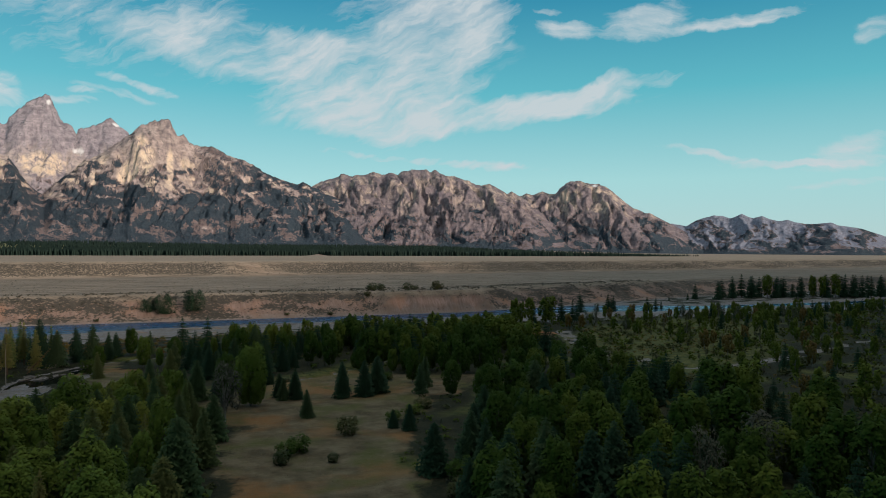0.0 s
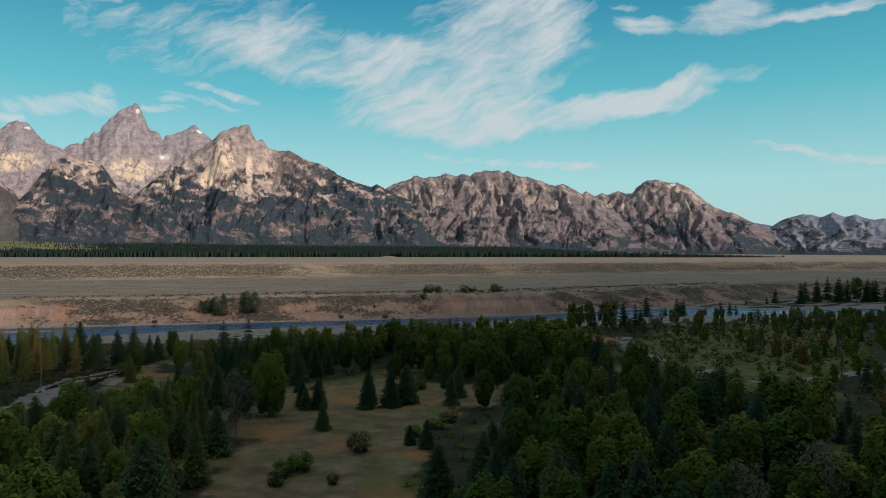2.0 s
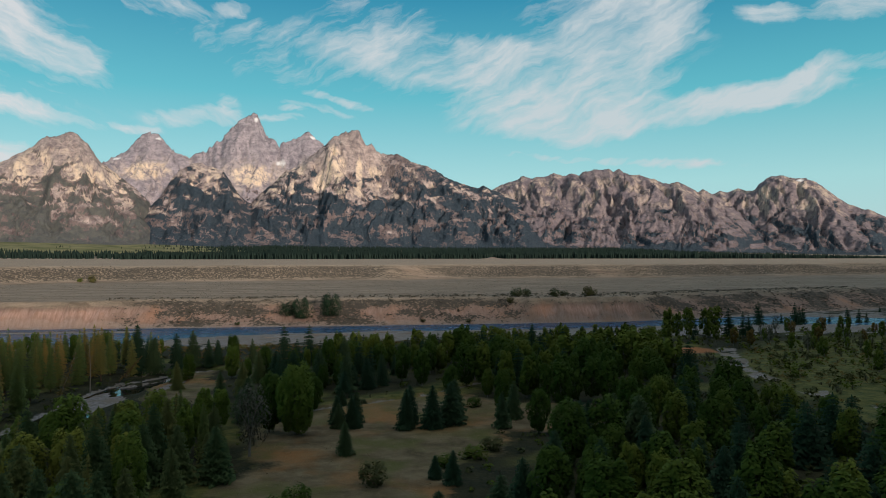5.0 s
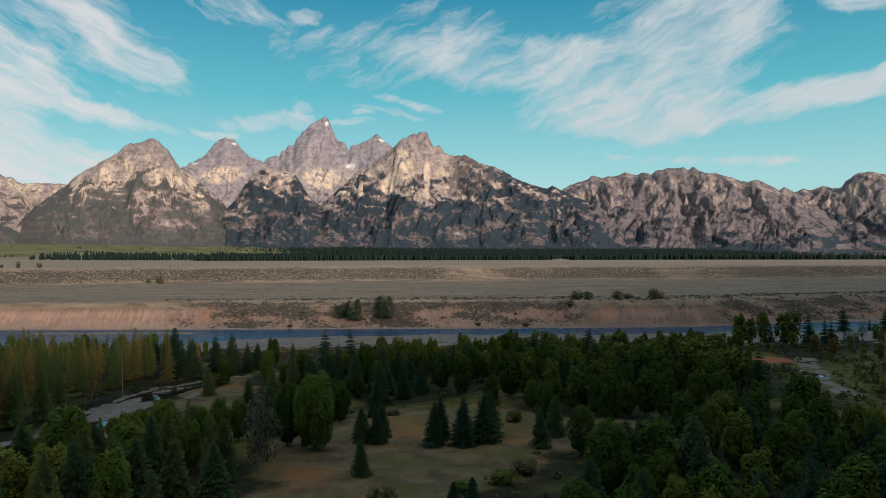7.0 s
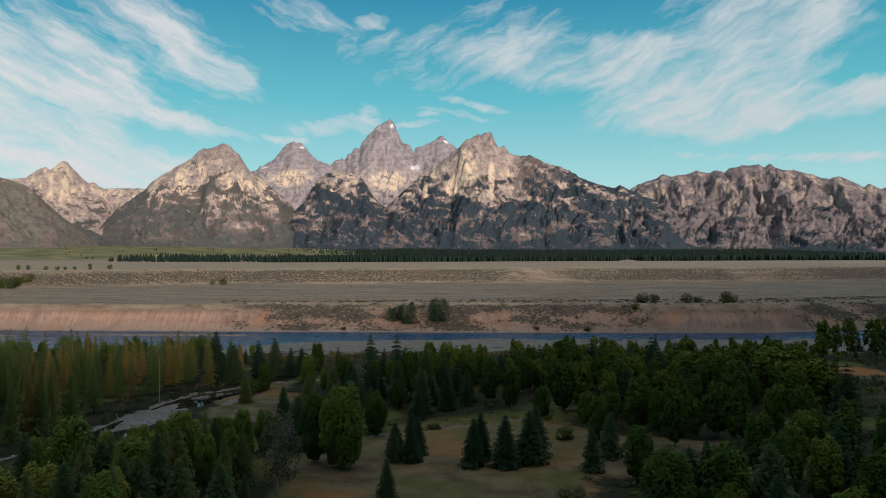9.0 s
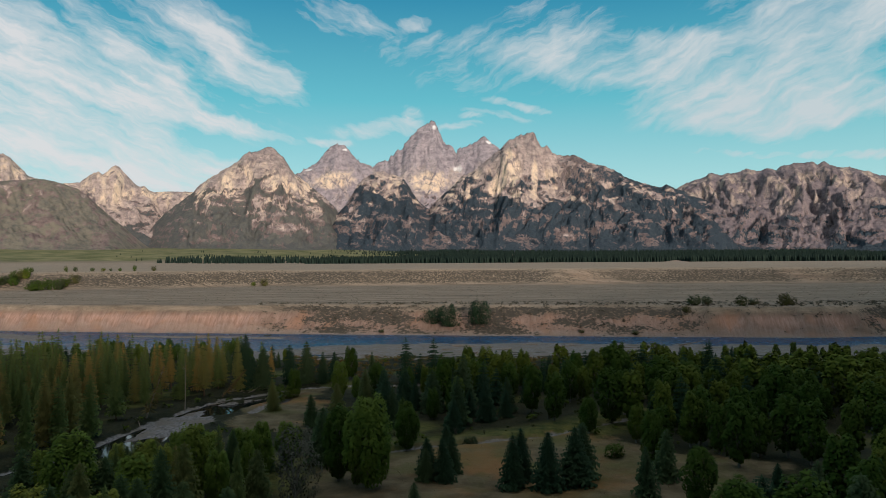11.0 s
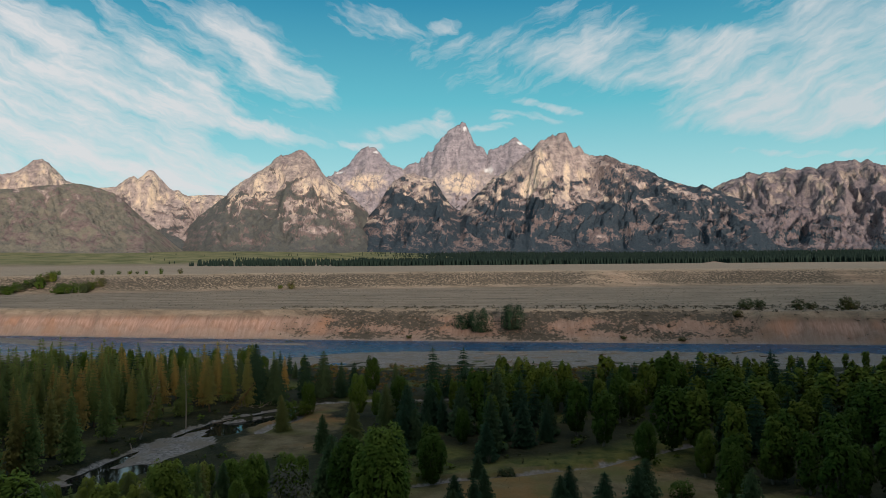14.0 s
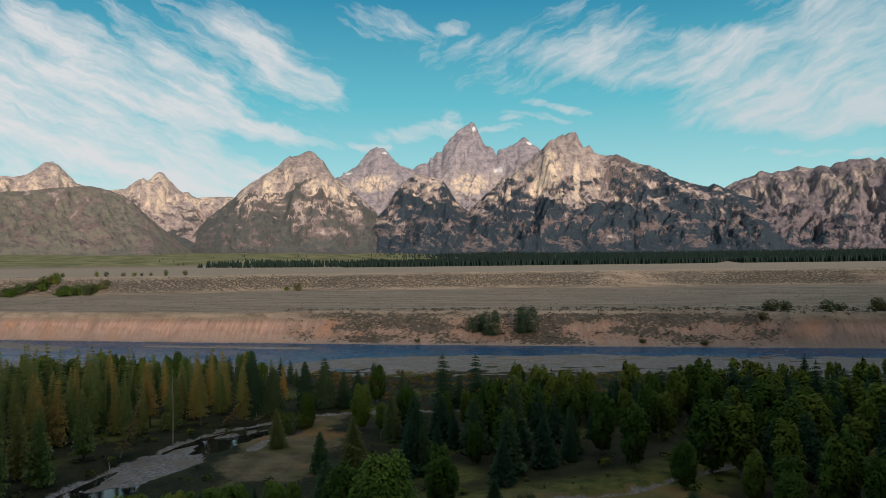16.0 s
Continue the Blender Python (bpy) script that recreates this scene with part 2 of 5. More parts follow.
def ground_material():
    m, n, b = material("earth, grass and gravel", 0.95, 0.15)
    p = position(n)
    at = n.add("ShaderNodeAttribute", attribute_name="cover")
    sp = n.add("ShaderNodeSeparateColor")
    n.put(sp.inputs[0], at.outputs["Color"])
    gravel, sage, soil, meadow = *sp.outputs[:3], at.outputs["Alpha"]
    fine, mid, wide = n.noise(p, 1.3, 6, 0.65), n.noise(p, 0.16, 5, 0.6), n.noise(p, 0.03, 4)
    ragged = n.math("SUBTRACT", n.noise(p, 0.45, 7, 0.7), 0.5)

    def torn(mask, amount, low=0.38, high=0.62):
        return n.span(n.math("MULTIPLY_ADD", ragged, amount, mask), low, high)
    gravel, meadow = torn(gravel, 1.3), torn(meadow, 1.2, 0.3, 0.7)
    # floor near black: the deep shade between trees is put into its colour
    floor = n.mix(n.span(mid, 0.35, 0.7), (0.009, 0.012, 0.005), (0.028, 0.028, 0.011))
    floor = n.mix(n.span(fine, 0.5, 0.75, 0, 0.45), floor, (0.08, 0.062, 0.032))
    dry = n.mix(n.span(mid, 0.38, 0.62), (0.066, 0.050, 0.025), (0.145, 0.114, 0.066))
    dry = n.mix(n.span(wide, 0.50, 0.62, 0, 0.75), dry, (0.22, 0.105, 0.034))
    dry = n.mix(n.span(n.noise(p, 0.07, 5), 0.50, 0.64, 0, 0.85), dry, (0.075, 0.078, 0.020))
    dry = n.mix(n.span(fine, 0.45, 0.8, 0, 0.5), dry, (0.10, 0.085, 0.05))
    g2 = n.add("ShaderNodeSeparateColor")
    n.put(g2.inputs[0], n.add("ShaderNodeAttribute", attribute_name="growth").outputs["Color"])
    grass = n.mix(n.span(n.noise(p, 0.25, 5, 0.65), 0.35, 0.65), (0.030, 0.044, 0.010), (0.12, 0.112, 0.030))
    floor = n.mix(n.math("MULTIPLY", g2.outputs[1], 0.9), floor, grass)
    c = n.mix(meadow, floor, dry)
    c = n.mix(n.math("MULTIPLY", n.math("MULTIPLY", g2.outputs[1], meadow), 0.35), c, (0.11, 0.10, 0.035))
    stones = n.add("ShaderNodeTexVoronoi")
    n.put(stones.inputs["Vector"], p)
    stones.inputs["Scale"].default_value = 1.6
    gr = n.mix(n.span(stones.outputs["Color"], 0, 1), (0.085, 0.078, 0.076), (0.25, 0.23, 0.22))
    gr = n.mix(n.span(mid, 0.42, 0.60, 0, 0.85), gr, (0.15, 0.125, 0.10))
    c = n.mix(n.math("MULTIPLY", g2.outputs[2], n.span(fine, 0.3, 0.6, 0.5, 1.0)), c, (0.27, 0.105, 0.042))
    c = n.mix(gravel, c, gr)
    streak = n.scaled(p, (0.12, 1.0, 1.0))
    sg = n.mix(n.span(n.noise(streak, 0.14, 7, 0.72), 0.36, 0.64), (0.115, 0.090, 0.066), (0.27, 0.212, 0.158))
    sg = n.mix(n.span(n.noise(p, 0.9, 3, 0.7), 0.52, 0.72, 0, 0.75), sg, (0.085, 0.078, 0.058))
    hgt = n.add("ShaderNodeSeparateXYZ")
    n.put(hgt.inputs[0], p)
    # upper plain paler by height: grazing sunlight put into the grass colour
    sg = n.mix(n.span(hgt.outputs[2], 33.6, 34.4, 0, 0.35), sg, n.mix(n.noise(streak, 0.05, 5), (0.30, 0.23, 0.165), (0.44, 0.35, 0.26)))
    c = n.mix(n.math("MULTIPLY", n.span(hgt.outputs[2], 34.5, 40, 0, 0.95), g2.outputs[1]), c, n.mix(n.span(n.noise(p, 0.012, 6, 0.6), 0.36, 0.64), (0.085, 0.092, 0.036), (0.21, 0.19, 0.095)))
    c = n.mix(sage, c, sg)
    so = n.mix(n.span(n.noise(n.scaled(p, (1.8, 0.25, 0.25)), 0.35, 8, 0.75), 0.36, 0.62), (0.215, 0.130, 0.098), (0.35, 0.232, 0.185))
    so = n.mix(n.span(n.noise(p, 0.05, 3), 0.5, 0.7, 0, 0.6), so, (0.36, 0.17, 0.09))
    c = n.mix(soil, c, so)
    tuft = n.span(n.math("MULTIPLY_ADD", g2.outputs[0], 0.42, n.noise(p, 0.42, 5, 0.65)), 0.69, 0.80)
    c = n.mix(n.math("MULTIPLY", tuft, n.span(g2.outputs[0], 0.0, 0.25)), c, n.mix(fine, (0.040, 0.034, 0.027), (0.085, 0.072, 0.055)))
    n.put(b.inputs["Base Color"], c)
    bump(n, b, n.math("ADD", fine, n.math("MULTIPLY", n.noise(p, 6, 3), 0.4)), 0.6, 0.35)
    return m


def mountain_material(dark=(0.175, 0.145, 0.155), light=(0.56, 0.45, 0.40)):
    m, n, b = material("granite with forest patches", 0.92, 0.12)
    p = position(n)
    at = n.add("ShaderNodeAttribute", attribute_name="cover")
    sp = n.add("ShaderNodeSeparateColor")
    n.put(sp.inputs[0], at.outputs["Color"])
    forest, snow, lit_scree = sp.outputs[:3]
    mid, fine = n.noise(p, 0.030, 8, 0.68), n.noise(p, 0.11, 6, 0.75)
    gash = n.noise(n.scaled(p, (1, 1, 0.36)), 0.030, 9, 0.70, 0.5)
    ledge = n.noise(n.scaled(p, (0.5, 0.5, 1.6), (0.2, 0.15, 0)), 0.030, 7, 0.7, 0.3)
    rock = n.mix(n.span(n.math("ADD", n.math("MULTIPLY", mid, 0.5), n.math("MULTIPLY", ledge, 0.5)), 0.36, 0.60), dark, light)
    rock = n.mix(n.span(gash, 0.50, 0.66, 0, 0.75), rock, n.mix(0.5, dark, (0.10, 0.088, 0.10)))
    # pale scree, which also carries the warm sunlight of the upper slopes as colour
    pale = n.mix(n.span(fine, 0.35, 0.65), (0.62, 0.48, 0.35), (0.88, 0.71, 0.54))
    rock = n.mix(n.math("MULTIPLY", lit_scree, n.span(gash, 0.60, 0.46)), rock, pale)
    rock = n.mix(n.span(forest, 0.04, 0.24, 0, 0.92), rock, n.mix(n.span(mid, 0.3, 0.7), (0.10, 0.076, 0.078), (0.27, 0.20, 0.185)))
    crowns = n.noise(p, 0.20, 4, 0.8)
    # forest colour blued for the distance haze
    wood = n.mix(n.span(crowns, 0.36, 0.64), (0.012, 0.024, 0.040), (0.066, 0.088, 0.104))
    # lighter tint puts the haze over the left-hand slopes into the colour
    wood = n.mix(n.math("MULTIPLY", at.outputs["Alpha"], n.span(mid, 0.3, 0.6, 0.35, 1.0)), wood, (0.24, 0.215, 0.165))
    grain = n.math("ADD", n.math("MULTIPLY", fine, 1.0), n.math("MULTIPLY", mid, 0.6))
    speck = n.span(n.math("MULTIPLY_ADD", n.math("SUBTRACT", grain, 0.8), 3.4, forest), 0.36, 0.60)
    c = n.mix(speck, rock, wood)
    c = n.mix(snow, c, (0.75, 0.74, 0.74))
    n.put(b.inputs["Base Color"], c)
    bump(n, b, n.math("ADD", n.math("ADD", n.math("MULTIPLY", gash, 1.0), n.math("MULTIPLY", ledge, 0.5)), n.math("MULTIPLY", fine, 0.6)), 1.0, 18.0)
    return m


def still_water():
    m, n, b = material("still creek water", 0.03, 0.5)
    p = position(n)
    n.put(b.inputs["Base Color"], n.mix(n.noise(p, 0.3, 3), (0.006, 0.008, 0.008), (0.014, 0.015, 0.012)))
    bump(n, b, n.noise(p, 2.0, 3), 0.08, 0.05)
    b.inputs["IOR"].default_value = 1.33
    return m


def water_material():
    m, n, b = material("river water", 0.08, 0.12)
    p = position(n)
    # base colour carries the blue of the reflected sky
    n.put(b.inputs["Base Color"], n.mix(n.noise(p, 0.03, 3), (0.008, 0.045, 0.11), (0.014, 0.06, 0.12)))
    rip = n.noise(n.scaled(p, (0.5, 1.2, 1)), 1.1, 4, 0.6)
    n.put(b.inputs["Roughness"], n.span(n.noise(p, 0.05, 3), 0.35, 0.65, 0.16, 0.34))
    bump(n, b, rip, 0.8, 0.25)
    b.inputs["IOR"].default_value = 1.33
    return m


ground_mat, mountain_mat, water_mat, still_mat = ground_material(), mountain_material(), water_material(), still_water()
# spires: greyer rock, with some cloud shade of the summits in its tone
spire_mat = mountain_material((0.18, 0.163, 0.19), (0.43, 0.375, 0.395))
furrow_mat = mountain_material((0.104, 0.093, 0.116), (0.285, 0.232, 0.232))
# low far range: distance haze mixed into the rock tones
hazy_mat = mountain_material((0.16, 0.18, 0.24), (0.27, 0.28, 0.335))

# ---------------------------------------------------------------- lie of the land
FAR_BANK = [(-1500, 590), (-373, 531), (-233, 520), (-100, 513), (50, 506), (176, 503), (250, 519), (310, 537), (393, 552), (520, 590),
            (700, 605), (1500, 690)]
WATER_FAR = [(-1500, 590), (-373, 531), (-233, 520), (-100, 513), (50, 506), (176, 503), (250, 519), (310, 530), (360, 512), (420, 482),
             (600, 472), (800, 484), (1500, 570)]
NEAR_BANK = [(-1500, 480), (-293, 434), (-150, 431), (-126, 441), (-104, 459), (-57, 468), (0, 473), (160, 469), (272, 473), (345, 457),
             (600, 454), (800, 460), (1500, 540)]
LEFT_CREEK = [(-150, 150), (-132, 195), (-116, 225), (-113, 243), (-112, 262), (-109, 280), (-105, 296), (-95, 306), (-86, 318), (-60, 326),
              (-42, 328), (-20, 336)]
MID_CREEK = [(-40, 236), (-14, 247), (0, 253), (9, 261), (18, 268), (31, 278), (45, 283), (62, 296), (70, 330), (60, 380), (48, 425)]
RIGHT_WASH = [(168, 345), (160, 330), (152, 310), (140, 288), (134, 255), (134, 215), (150, 205), (195, 214), (270, 236), (340, 240)]
MEADOW = [(-62, 100), (-56, 135), (-46, 180), (-52, 200), (-44, 232), (-18, 250), (8, 257), (30, 236), (52, 229), (40, 212), (18, 199),
          (-4, 168), (-16, 140), (-24, 110)]
LEFT_MEADOW = [(-82, 246), (-66, 258), (-70, 290), (-78, 318), (-86, 306), (-92, 282)]
CREEK_BAR = [(-111, 242), (-114, 260), (-111, 276), (-107, 286), (-102, 289), (-98, 275), (-93, 265), (-98, 251), (-107, 243)]
FAR_BAR = [(-93, 275), (-91, 291), (-83, 307), (-80, 294), (-87, 272)]
LOW_BAR = [(-101, 226), (-101.5, 233), (-94, 238), (-91, 231), (-94, 220)]
CREEK_POOL = [(-103.5, 275), (-106.5, 288), (-97, 297), (-86, 314), (-83, 312), (-94, 281), (-96, 272.5)]
LOW_POOL = [(-122, 214), (-113, 228), (-111, 243), (-101.5, 250.5), (-99, 243), (-103, 229), (-112, 214)]
EAST_GRASS = [(118, 190), (215, 225), (330, 330), (300, 390), (200, 365), (165, 330), (128, 300)]
RED_PATCH = [(138, 330), (136, 352), (156, 352), (160, 336)]


def curve(table, x):
    return np.interp(x, [a for a, _ in table], [b for _, b in table])


def land(x, y, growth=False):
    """Height of the ground and how it is covered."""
    x, y = np.asarray(x, float), np.asarray(y, float)
    fb, wf, nb = curve(FAR_BANK, x), curve(WATER_FAR, x), curve(NEAR_BANK, x)
    wob = 3.0 * perlin(x / 22, y / 22, 5) + 1.2 * perlin(x / 6, y / 6, 6)
    z = 0.3 * perlin(x / 30, y / 30, 1) + 0.15 * perlin(x / 7, y / 7, 2) + 0.35
    # gravel shore and river bed
    shore = nb + wob - y
    flat = 0.35 + 0.65 * smooth(-200, -120, x)
    z = np.where(y < nb + 40, np.minimum(z, -1.05 + np.maximum(shore, -20) * 0.019 / flat * (1 + 0.3 * perlin(x / 9, y / 4, 9))
                                         + 0.25 * perlin(x / 14, y / 5, 8) * smooth(-2, 10, shore)), z)
    into = np.minimum(y - nb - wob, wf - y)
    z = np.where(into > 0, -1.0 - 1.6 * smooth(0, 10, into), z)
    side_pool = np.minimum(np.hypot((x + 104) / 9, (y - 411) / 6), np.hypot((x + 76) / 16, (y - 407) / 3))
    side_pool = np.minimum(side_pool, np.hypot((x + 22) / 16, (y - 408) / 2.4)) + 0.2 * perlin(x / 6, y / 4, 18)
    z = z - np.where(y < nb, 1.2 * (1 - smooth(0.7, 1.2, side_pool)) * (z + 0.4 > -1.6), 0)
    bar1 = (1 - smooth(3.0, 6.5, np.abs(y - 494 + (x + 190) * 0.06 + 0.5 * wob))) * smooth(-270, -240, x) * (1 - smooth(-150, -132, x))
    bar2 = (1 - smooth(8, 15, np.abs(y - 486 - (x + 300) * -0.35 + wob))) * (1 - smooth(-300, -262, x))
    bars = np.maximum(bar1, bar2)
    z = np.where(into > 0, np.maximum(z, z + bars * (-0.5 - z)), z)
    flank = (y > wf) & (y < fb)
    z = np.where(flank, np.minimum(0.2 + 0.3 * perlin(x / 20, y / 6, 11), -1.0 + (y - wf) * 0.06), z)
    # creeks
    lc = near_line(x, y, LEFT_CREEK) + 0.8 * perlin(x / 5, y / 5, 14)
    mc = near_line(x, y, MID_CREEK) + 0.5 * perlin(x / 4, y / 4, 15)
    wash = near_line(x, y, RIGHT_WASH) + 1.5 * perlin(x / 8, y / 8, 16)
    pools = np.hypot((x - 150) / 3, (y - 309) / 7) + 0.15 * perlin(x / 4, y / 4, 17)
    edge = 0.9 * perlin(x / 4, y / 4, 17) + 0.5 * perlin(x / 1.7, y / 1.7, 19)
    bar = np.maximum(np.maximum(inside(x, y, CREEK_BAR), inside(x, y, FAR_BAR)), inside(x, y, LOW_BAR)) + edge - 2.4
    creek_pool = np.maximum(inside(x, y, CREEK_POOL), inside(x, y, LOW_POOL)) + edge
    z = z - 1.5 * (1 - smooth(0.8, 4.5, lc)) - 1.45 * (1 - smooth(0.6, 2.4, mc)) - 0.7 * (1 - smooth(2, 7, wash))
    z = np.where(y < 420, np.minimum(z, -1.9 + 1.5 * smooth(0.75, 1.35, pools) + 9 * smooth(1.3, 2.2, pools)), z)
    k = smooth(-2.5, 1.0, bar)
    z = z * (1 - k) + k * (-0.62 + 0.12 * perlin(x / 3, y / 3, 20))
    k = smooth(-1.2, 1.2, creek_pool)
    z = z * (1 - k) - 1.8 * k
    # river bluff
    wide = np.interp(x, [-400, -190, -140, 90, 120, 190, 230, 300, 450], [17, 17, 32, 34, 17, 17, 30, 38, 45])
    raw = np.interp(x, [-400, -178, -150, 100, 125, 195, 225], [1, 1, 0, 0, 1, 1, 0])
    gully = ridged(x / 15 + 0.3 * perlin(x / 40, y / 40, 3), y / 60, 21, 3) * (1.8 + 1.8 * raw)
    rim = 5 * perlin(x / 45, 0.5, 23) + 2 * perlin(x / 13, 0.5, 24)
    rise = (y - fb - 1.5 + gully * smooth(0, 6, y - fb)) / (wide + rim)
    up = np.clip(rise, 0, 1)
    up = up * raw + (1 - raw) * (0.75 * up + 0.25 * up * up * (3 - 2 * up))
    hgt = 16 + 0.25 * perlin(x / 12, y / 12, 4) + np.clip((y - 540) / 400, 0, 1)
    z = np.where(y > fb, np.maximum(z * (1 - np.clip(rise * 8, 0, 1)), 0.3 * np.clip((y - fb) * 0.5, -2, 1)) + up * hgt, z)
    # upper terrace
    foot = np.interp(x, [-2000, -600, -450, -285, 100, 400, 800, 1500, 2500], [690, 735, 785, 868, 892, 908, 970, 1020, 1200]) \
        + 22 * perlin(x / 130, 0.3, 31) + 8 * perlin(x / 40, 0.3, 32)
    lobes = 7 * ridged(x / 90, 0.5, 33, 2)
    top = smooth(0, 1, (y - foot + lobes * smooth(0, 40, y - foot)) / (62 + 10 * perlin(x / 200, 0.1, 34)))
    z = z + 18.3 * top
    r = np.hypot(x + 20, y - 60)
    side = np.degrees(np.arctan2(x + 20, y - 60))
    z = z + 2.2 * smooth(1000, 2100, r) * (y > 900)
    end = np.interp(side, [-60, -20, 5, 25, 40, 60], [72, 66, 45, 34, 12, 4])
    rolls = 6 * perlin(x / 260, y / 190, 41) * smooth(2200, 2800, r) * smooth(10, -10, side)
    z = z + np.where(y > 900, end * smooth(2150, 3700, r) + rolls, 0)
    z = z + 9 * np.exp(-((x - 482) / 20) ** 2 - ((y - 2110) / 12) ** 2)
    # unseen hills added behind the flight, their heights set to shade flats and terrace
    z = np.where(y < -250, z + np.interp(x, [200, 370, 450, 600, 760, 1000, 1250], [298, 303, 325, 342, 366, 425, 480]) * smooth(-250, -900, y) + 20 * perlin(x / 200, y / 200, 51) * smooth(-300, -600, y), z)
    # cover
    dirty = perlin(x / 16, y / 16, 61) + 0.5 * perlin(x / 5, y / 5, 62)
    gravel = smooth(0.35, 0.02, z + 0.3 * dirty) * (y > 390) * (y < fb + 4)
    gravel = np.maximum(gravel, smooth(3.2, 1.4, lc) * smooth(-0.35, 0.3, dirty + 0.1))
    gravel = np.maximum(gravel, smooth(3.0, 1.4, mc) * 0.62 * smooth(-0.4, 0.3, dirty))
    gravel = np.maximum(gravel, smooth(5.5, 3, wash) * smooth(-0.5, 0.1, dirty))
    gravel = np.where(y < 385, np.maximum(gravel, smooth(-0.35, -0.6, z) * 0.8), gravel)
    gravel = np.maximum(gravel, smooth(-1.5, 0.8, bar))
    strip = smooth(5, 2, np.abs(y - fb - 1))
    sage = smooth(0.55, 0.85, rise) * (y > fb)
    veg = 0.25 + 0.55 * smooth(-0.5, 0.5, perlin(x / 34, y / 12, 63) + 0.4 * perlin(x / 9, y / 6, 64) + 0.3 * up)
    soil = (y > fb - 1) * (1 - sage) * np.maximum(raw, 0.9 - 0.45 * veg)
    lobe = ridged((x + 0.5 * y) / 120, y / 260, 69, 2) + 0.35 * perlin(x / 26, y / 26, 70)
    lump = np.exp(-((x - 482) / 22) ** 2 - ((y - 2110) / 16) ** 2)
    spots = lump + smooth(0.05, -0.55, lobe) * np.clip(4 * top * (1 - top), 0, 1) * 0.2
    soil = np.clip(np.maximum(soil * (1 - 0.5 * strip), spots), 0, 1)
    sage = np.where(y > fb, np.maximum(sage, 1 - soil), sage)
    gravel = np.where(y > fb, strip * 0.9, gravel)
    md = np.maximum(np.maximum(inside(x, y, MEADOW), inside(x, y, LEFT_MEADOW)), inside(x, y, RED_PATCH))
    meadow = smooth(-5, 4, md + 5 * dirty)
    green = smooth(2350, 2700, r) * smooth(8, -6, side)
    brush = np.where(y > fb, np.maximum(veg * (1 - raw) * (1 - smooth(0.85, 1.0, rise)), (0.34 + 0.34 * smooth(-0.5, 0.6, lobe)) * np.clip(6 * top * (1 - top), 0, 1) * (1 - spots)), 0)
    lush = np.maximum(green * (0.8 + 0.2 * smooth(-0.5, 0.3, perlin(x / 180, y / 120, 66))), smooth(0.2, 0.6, perlin(x / 24, y / 24, 67)) * (y < 420))
    lush = np.maximum(lush, smooth(14, 6, mc) * (y < 300))
    lush = np.maximum(lush, smooth(-6, 10, inside(x, y, EAST_GRASS) + 6 * dirty))
    rust = smooth(-2, 3, inside(x, y, RED_PATCH) + 2 * dirty)
    if growth:
        return np.stack((brush, lush, rust, brush * 0 + 1), -1)
    return z, np.stack((np.clip(gravel, 0, 1), np.clip(sage * (1 - green), 0, 1), np.clip(soil, 0, 1), np.clip(meadow, 0, 1)), -1)


def steps(*spans):
    """Coordinates with a spacing for each stretch."""
    out = []
    for a, b, d in spans:
        out.extend(np.arange(a, b, d))
    return np.array(out + [spans[-1][1]])


gx = steps((-6000, -1500, 150), (-1500, -420, 15), (-420, -260, 4), (-260, -128, 3.2), (-128, -80, 1.4), (-80, 240, 2.8), (240, 800, 5), (800, 1600, 16), (1600, 6000, 150))
gy = steps((-1500, -200, 60), (-200, 80, 12), (80, 232, 3.4), (232, 328, 1.4), (328, 430, 2.6), (430, 560, 2.0), (560, 870, 8), (870, 1000, 3), (1000, 1400, 25), (1400, 5000, 60))
X, Y = np.meshgrid(gx, gy)
Z, cover = land(X, Y)
ground_me = grid_mesh("ground", np.stack((X, Y, Z), -1).reshape(-1, 3), len(gy), len(gx))
att = ground_me.attributes.new("cover", "FLOAT_COLOR", "POINT")
att.data.foreach_set("color", cover.reshape(-1).astype(np.float32))
att = ground_me.attributes.new("growth", "FLOAT_COLOR", "POINT")
att.data.foreach_set("color", np.clip(land(X, Y, True), 0, 1).reshape(-1).astype(np.float32))
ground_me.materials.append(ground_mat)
tagged(new("ground", ground_me), "river flats, bare bluff and dry sagebrush terraces reaching the hills", "ground", kind="structure")


def height(x, y):
    return float(land(x, y)[0])


def sheet(name, xs, ys, z, mat, label, category):
    WX, WY = np.meshgrid(xs, ys)
    me = grid_mesh(name, np.stack((WX, WY, WX * 0 + z), -1).reshape(-1, 3), len(ys), len(xs))
    me.materials.append(mat)
    return tagged(new(name, me), label, category, kind="structure")


sheet("water", steps((-1500, 1500, 250)), steps((396, 700, 76)), -1.0, water_mat, "blue rippled river below the bluff", "river")
sheet("creek_water", steps((-260, 300, 80)), steps((100, 396, 74)), -1.0, still_mat, "dark still creek pools among gravel", "creek")

# ---------------------------------------------------------------- mountains
CENTRE = (-20.0, 60.0)


def blurred(v, width):
    """A running mean with soft ends."""
    k = np.hanning(width * 2 + 3)
    return np.convolve(np.pad(v, width + 1, "edge"), k / k.sum(), "valid")


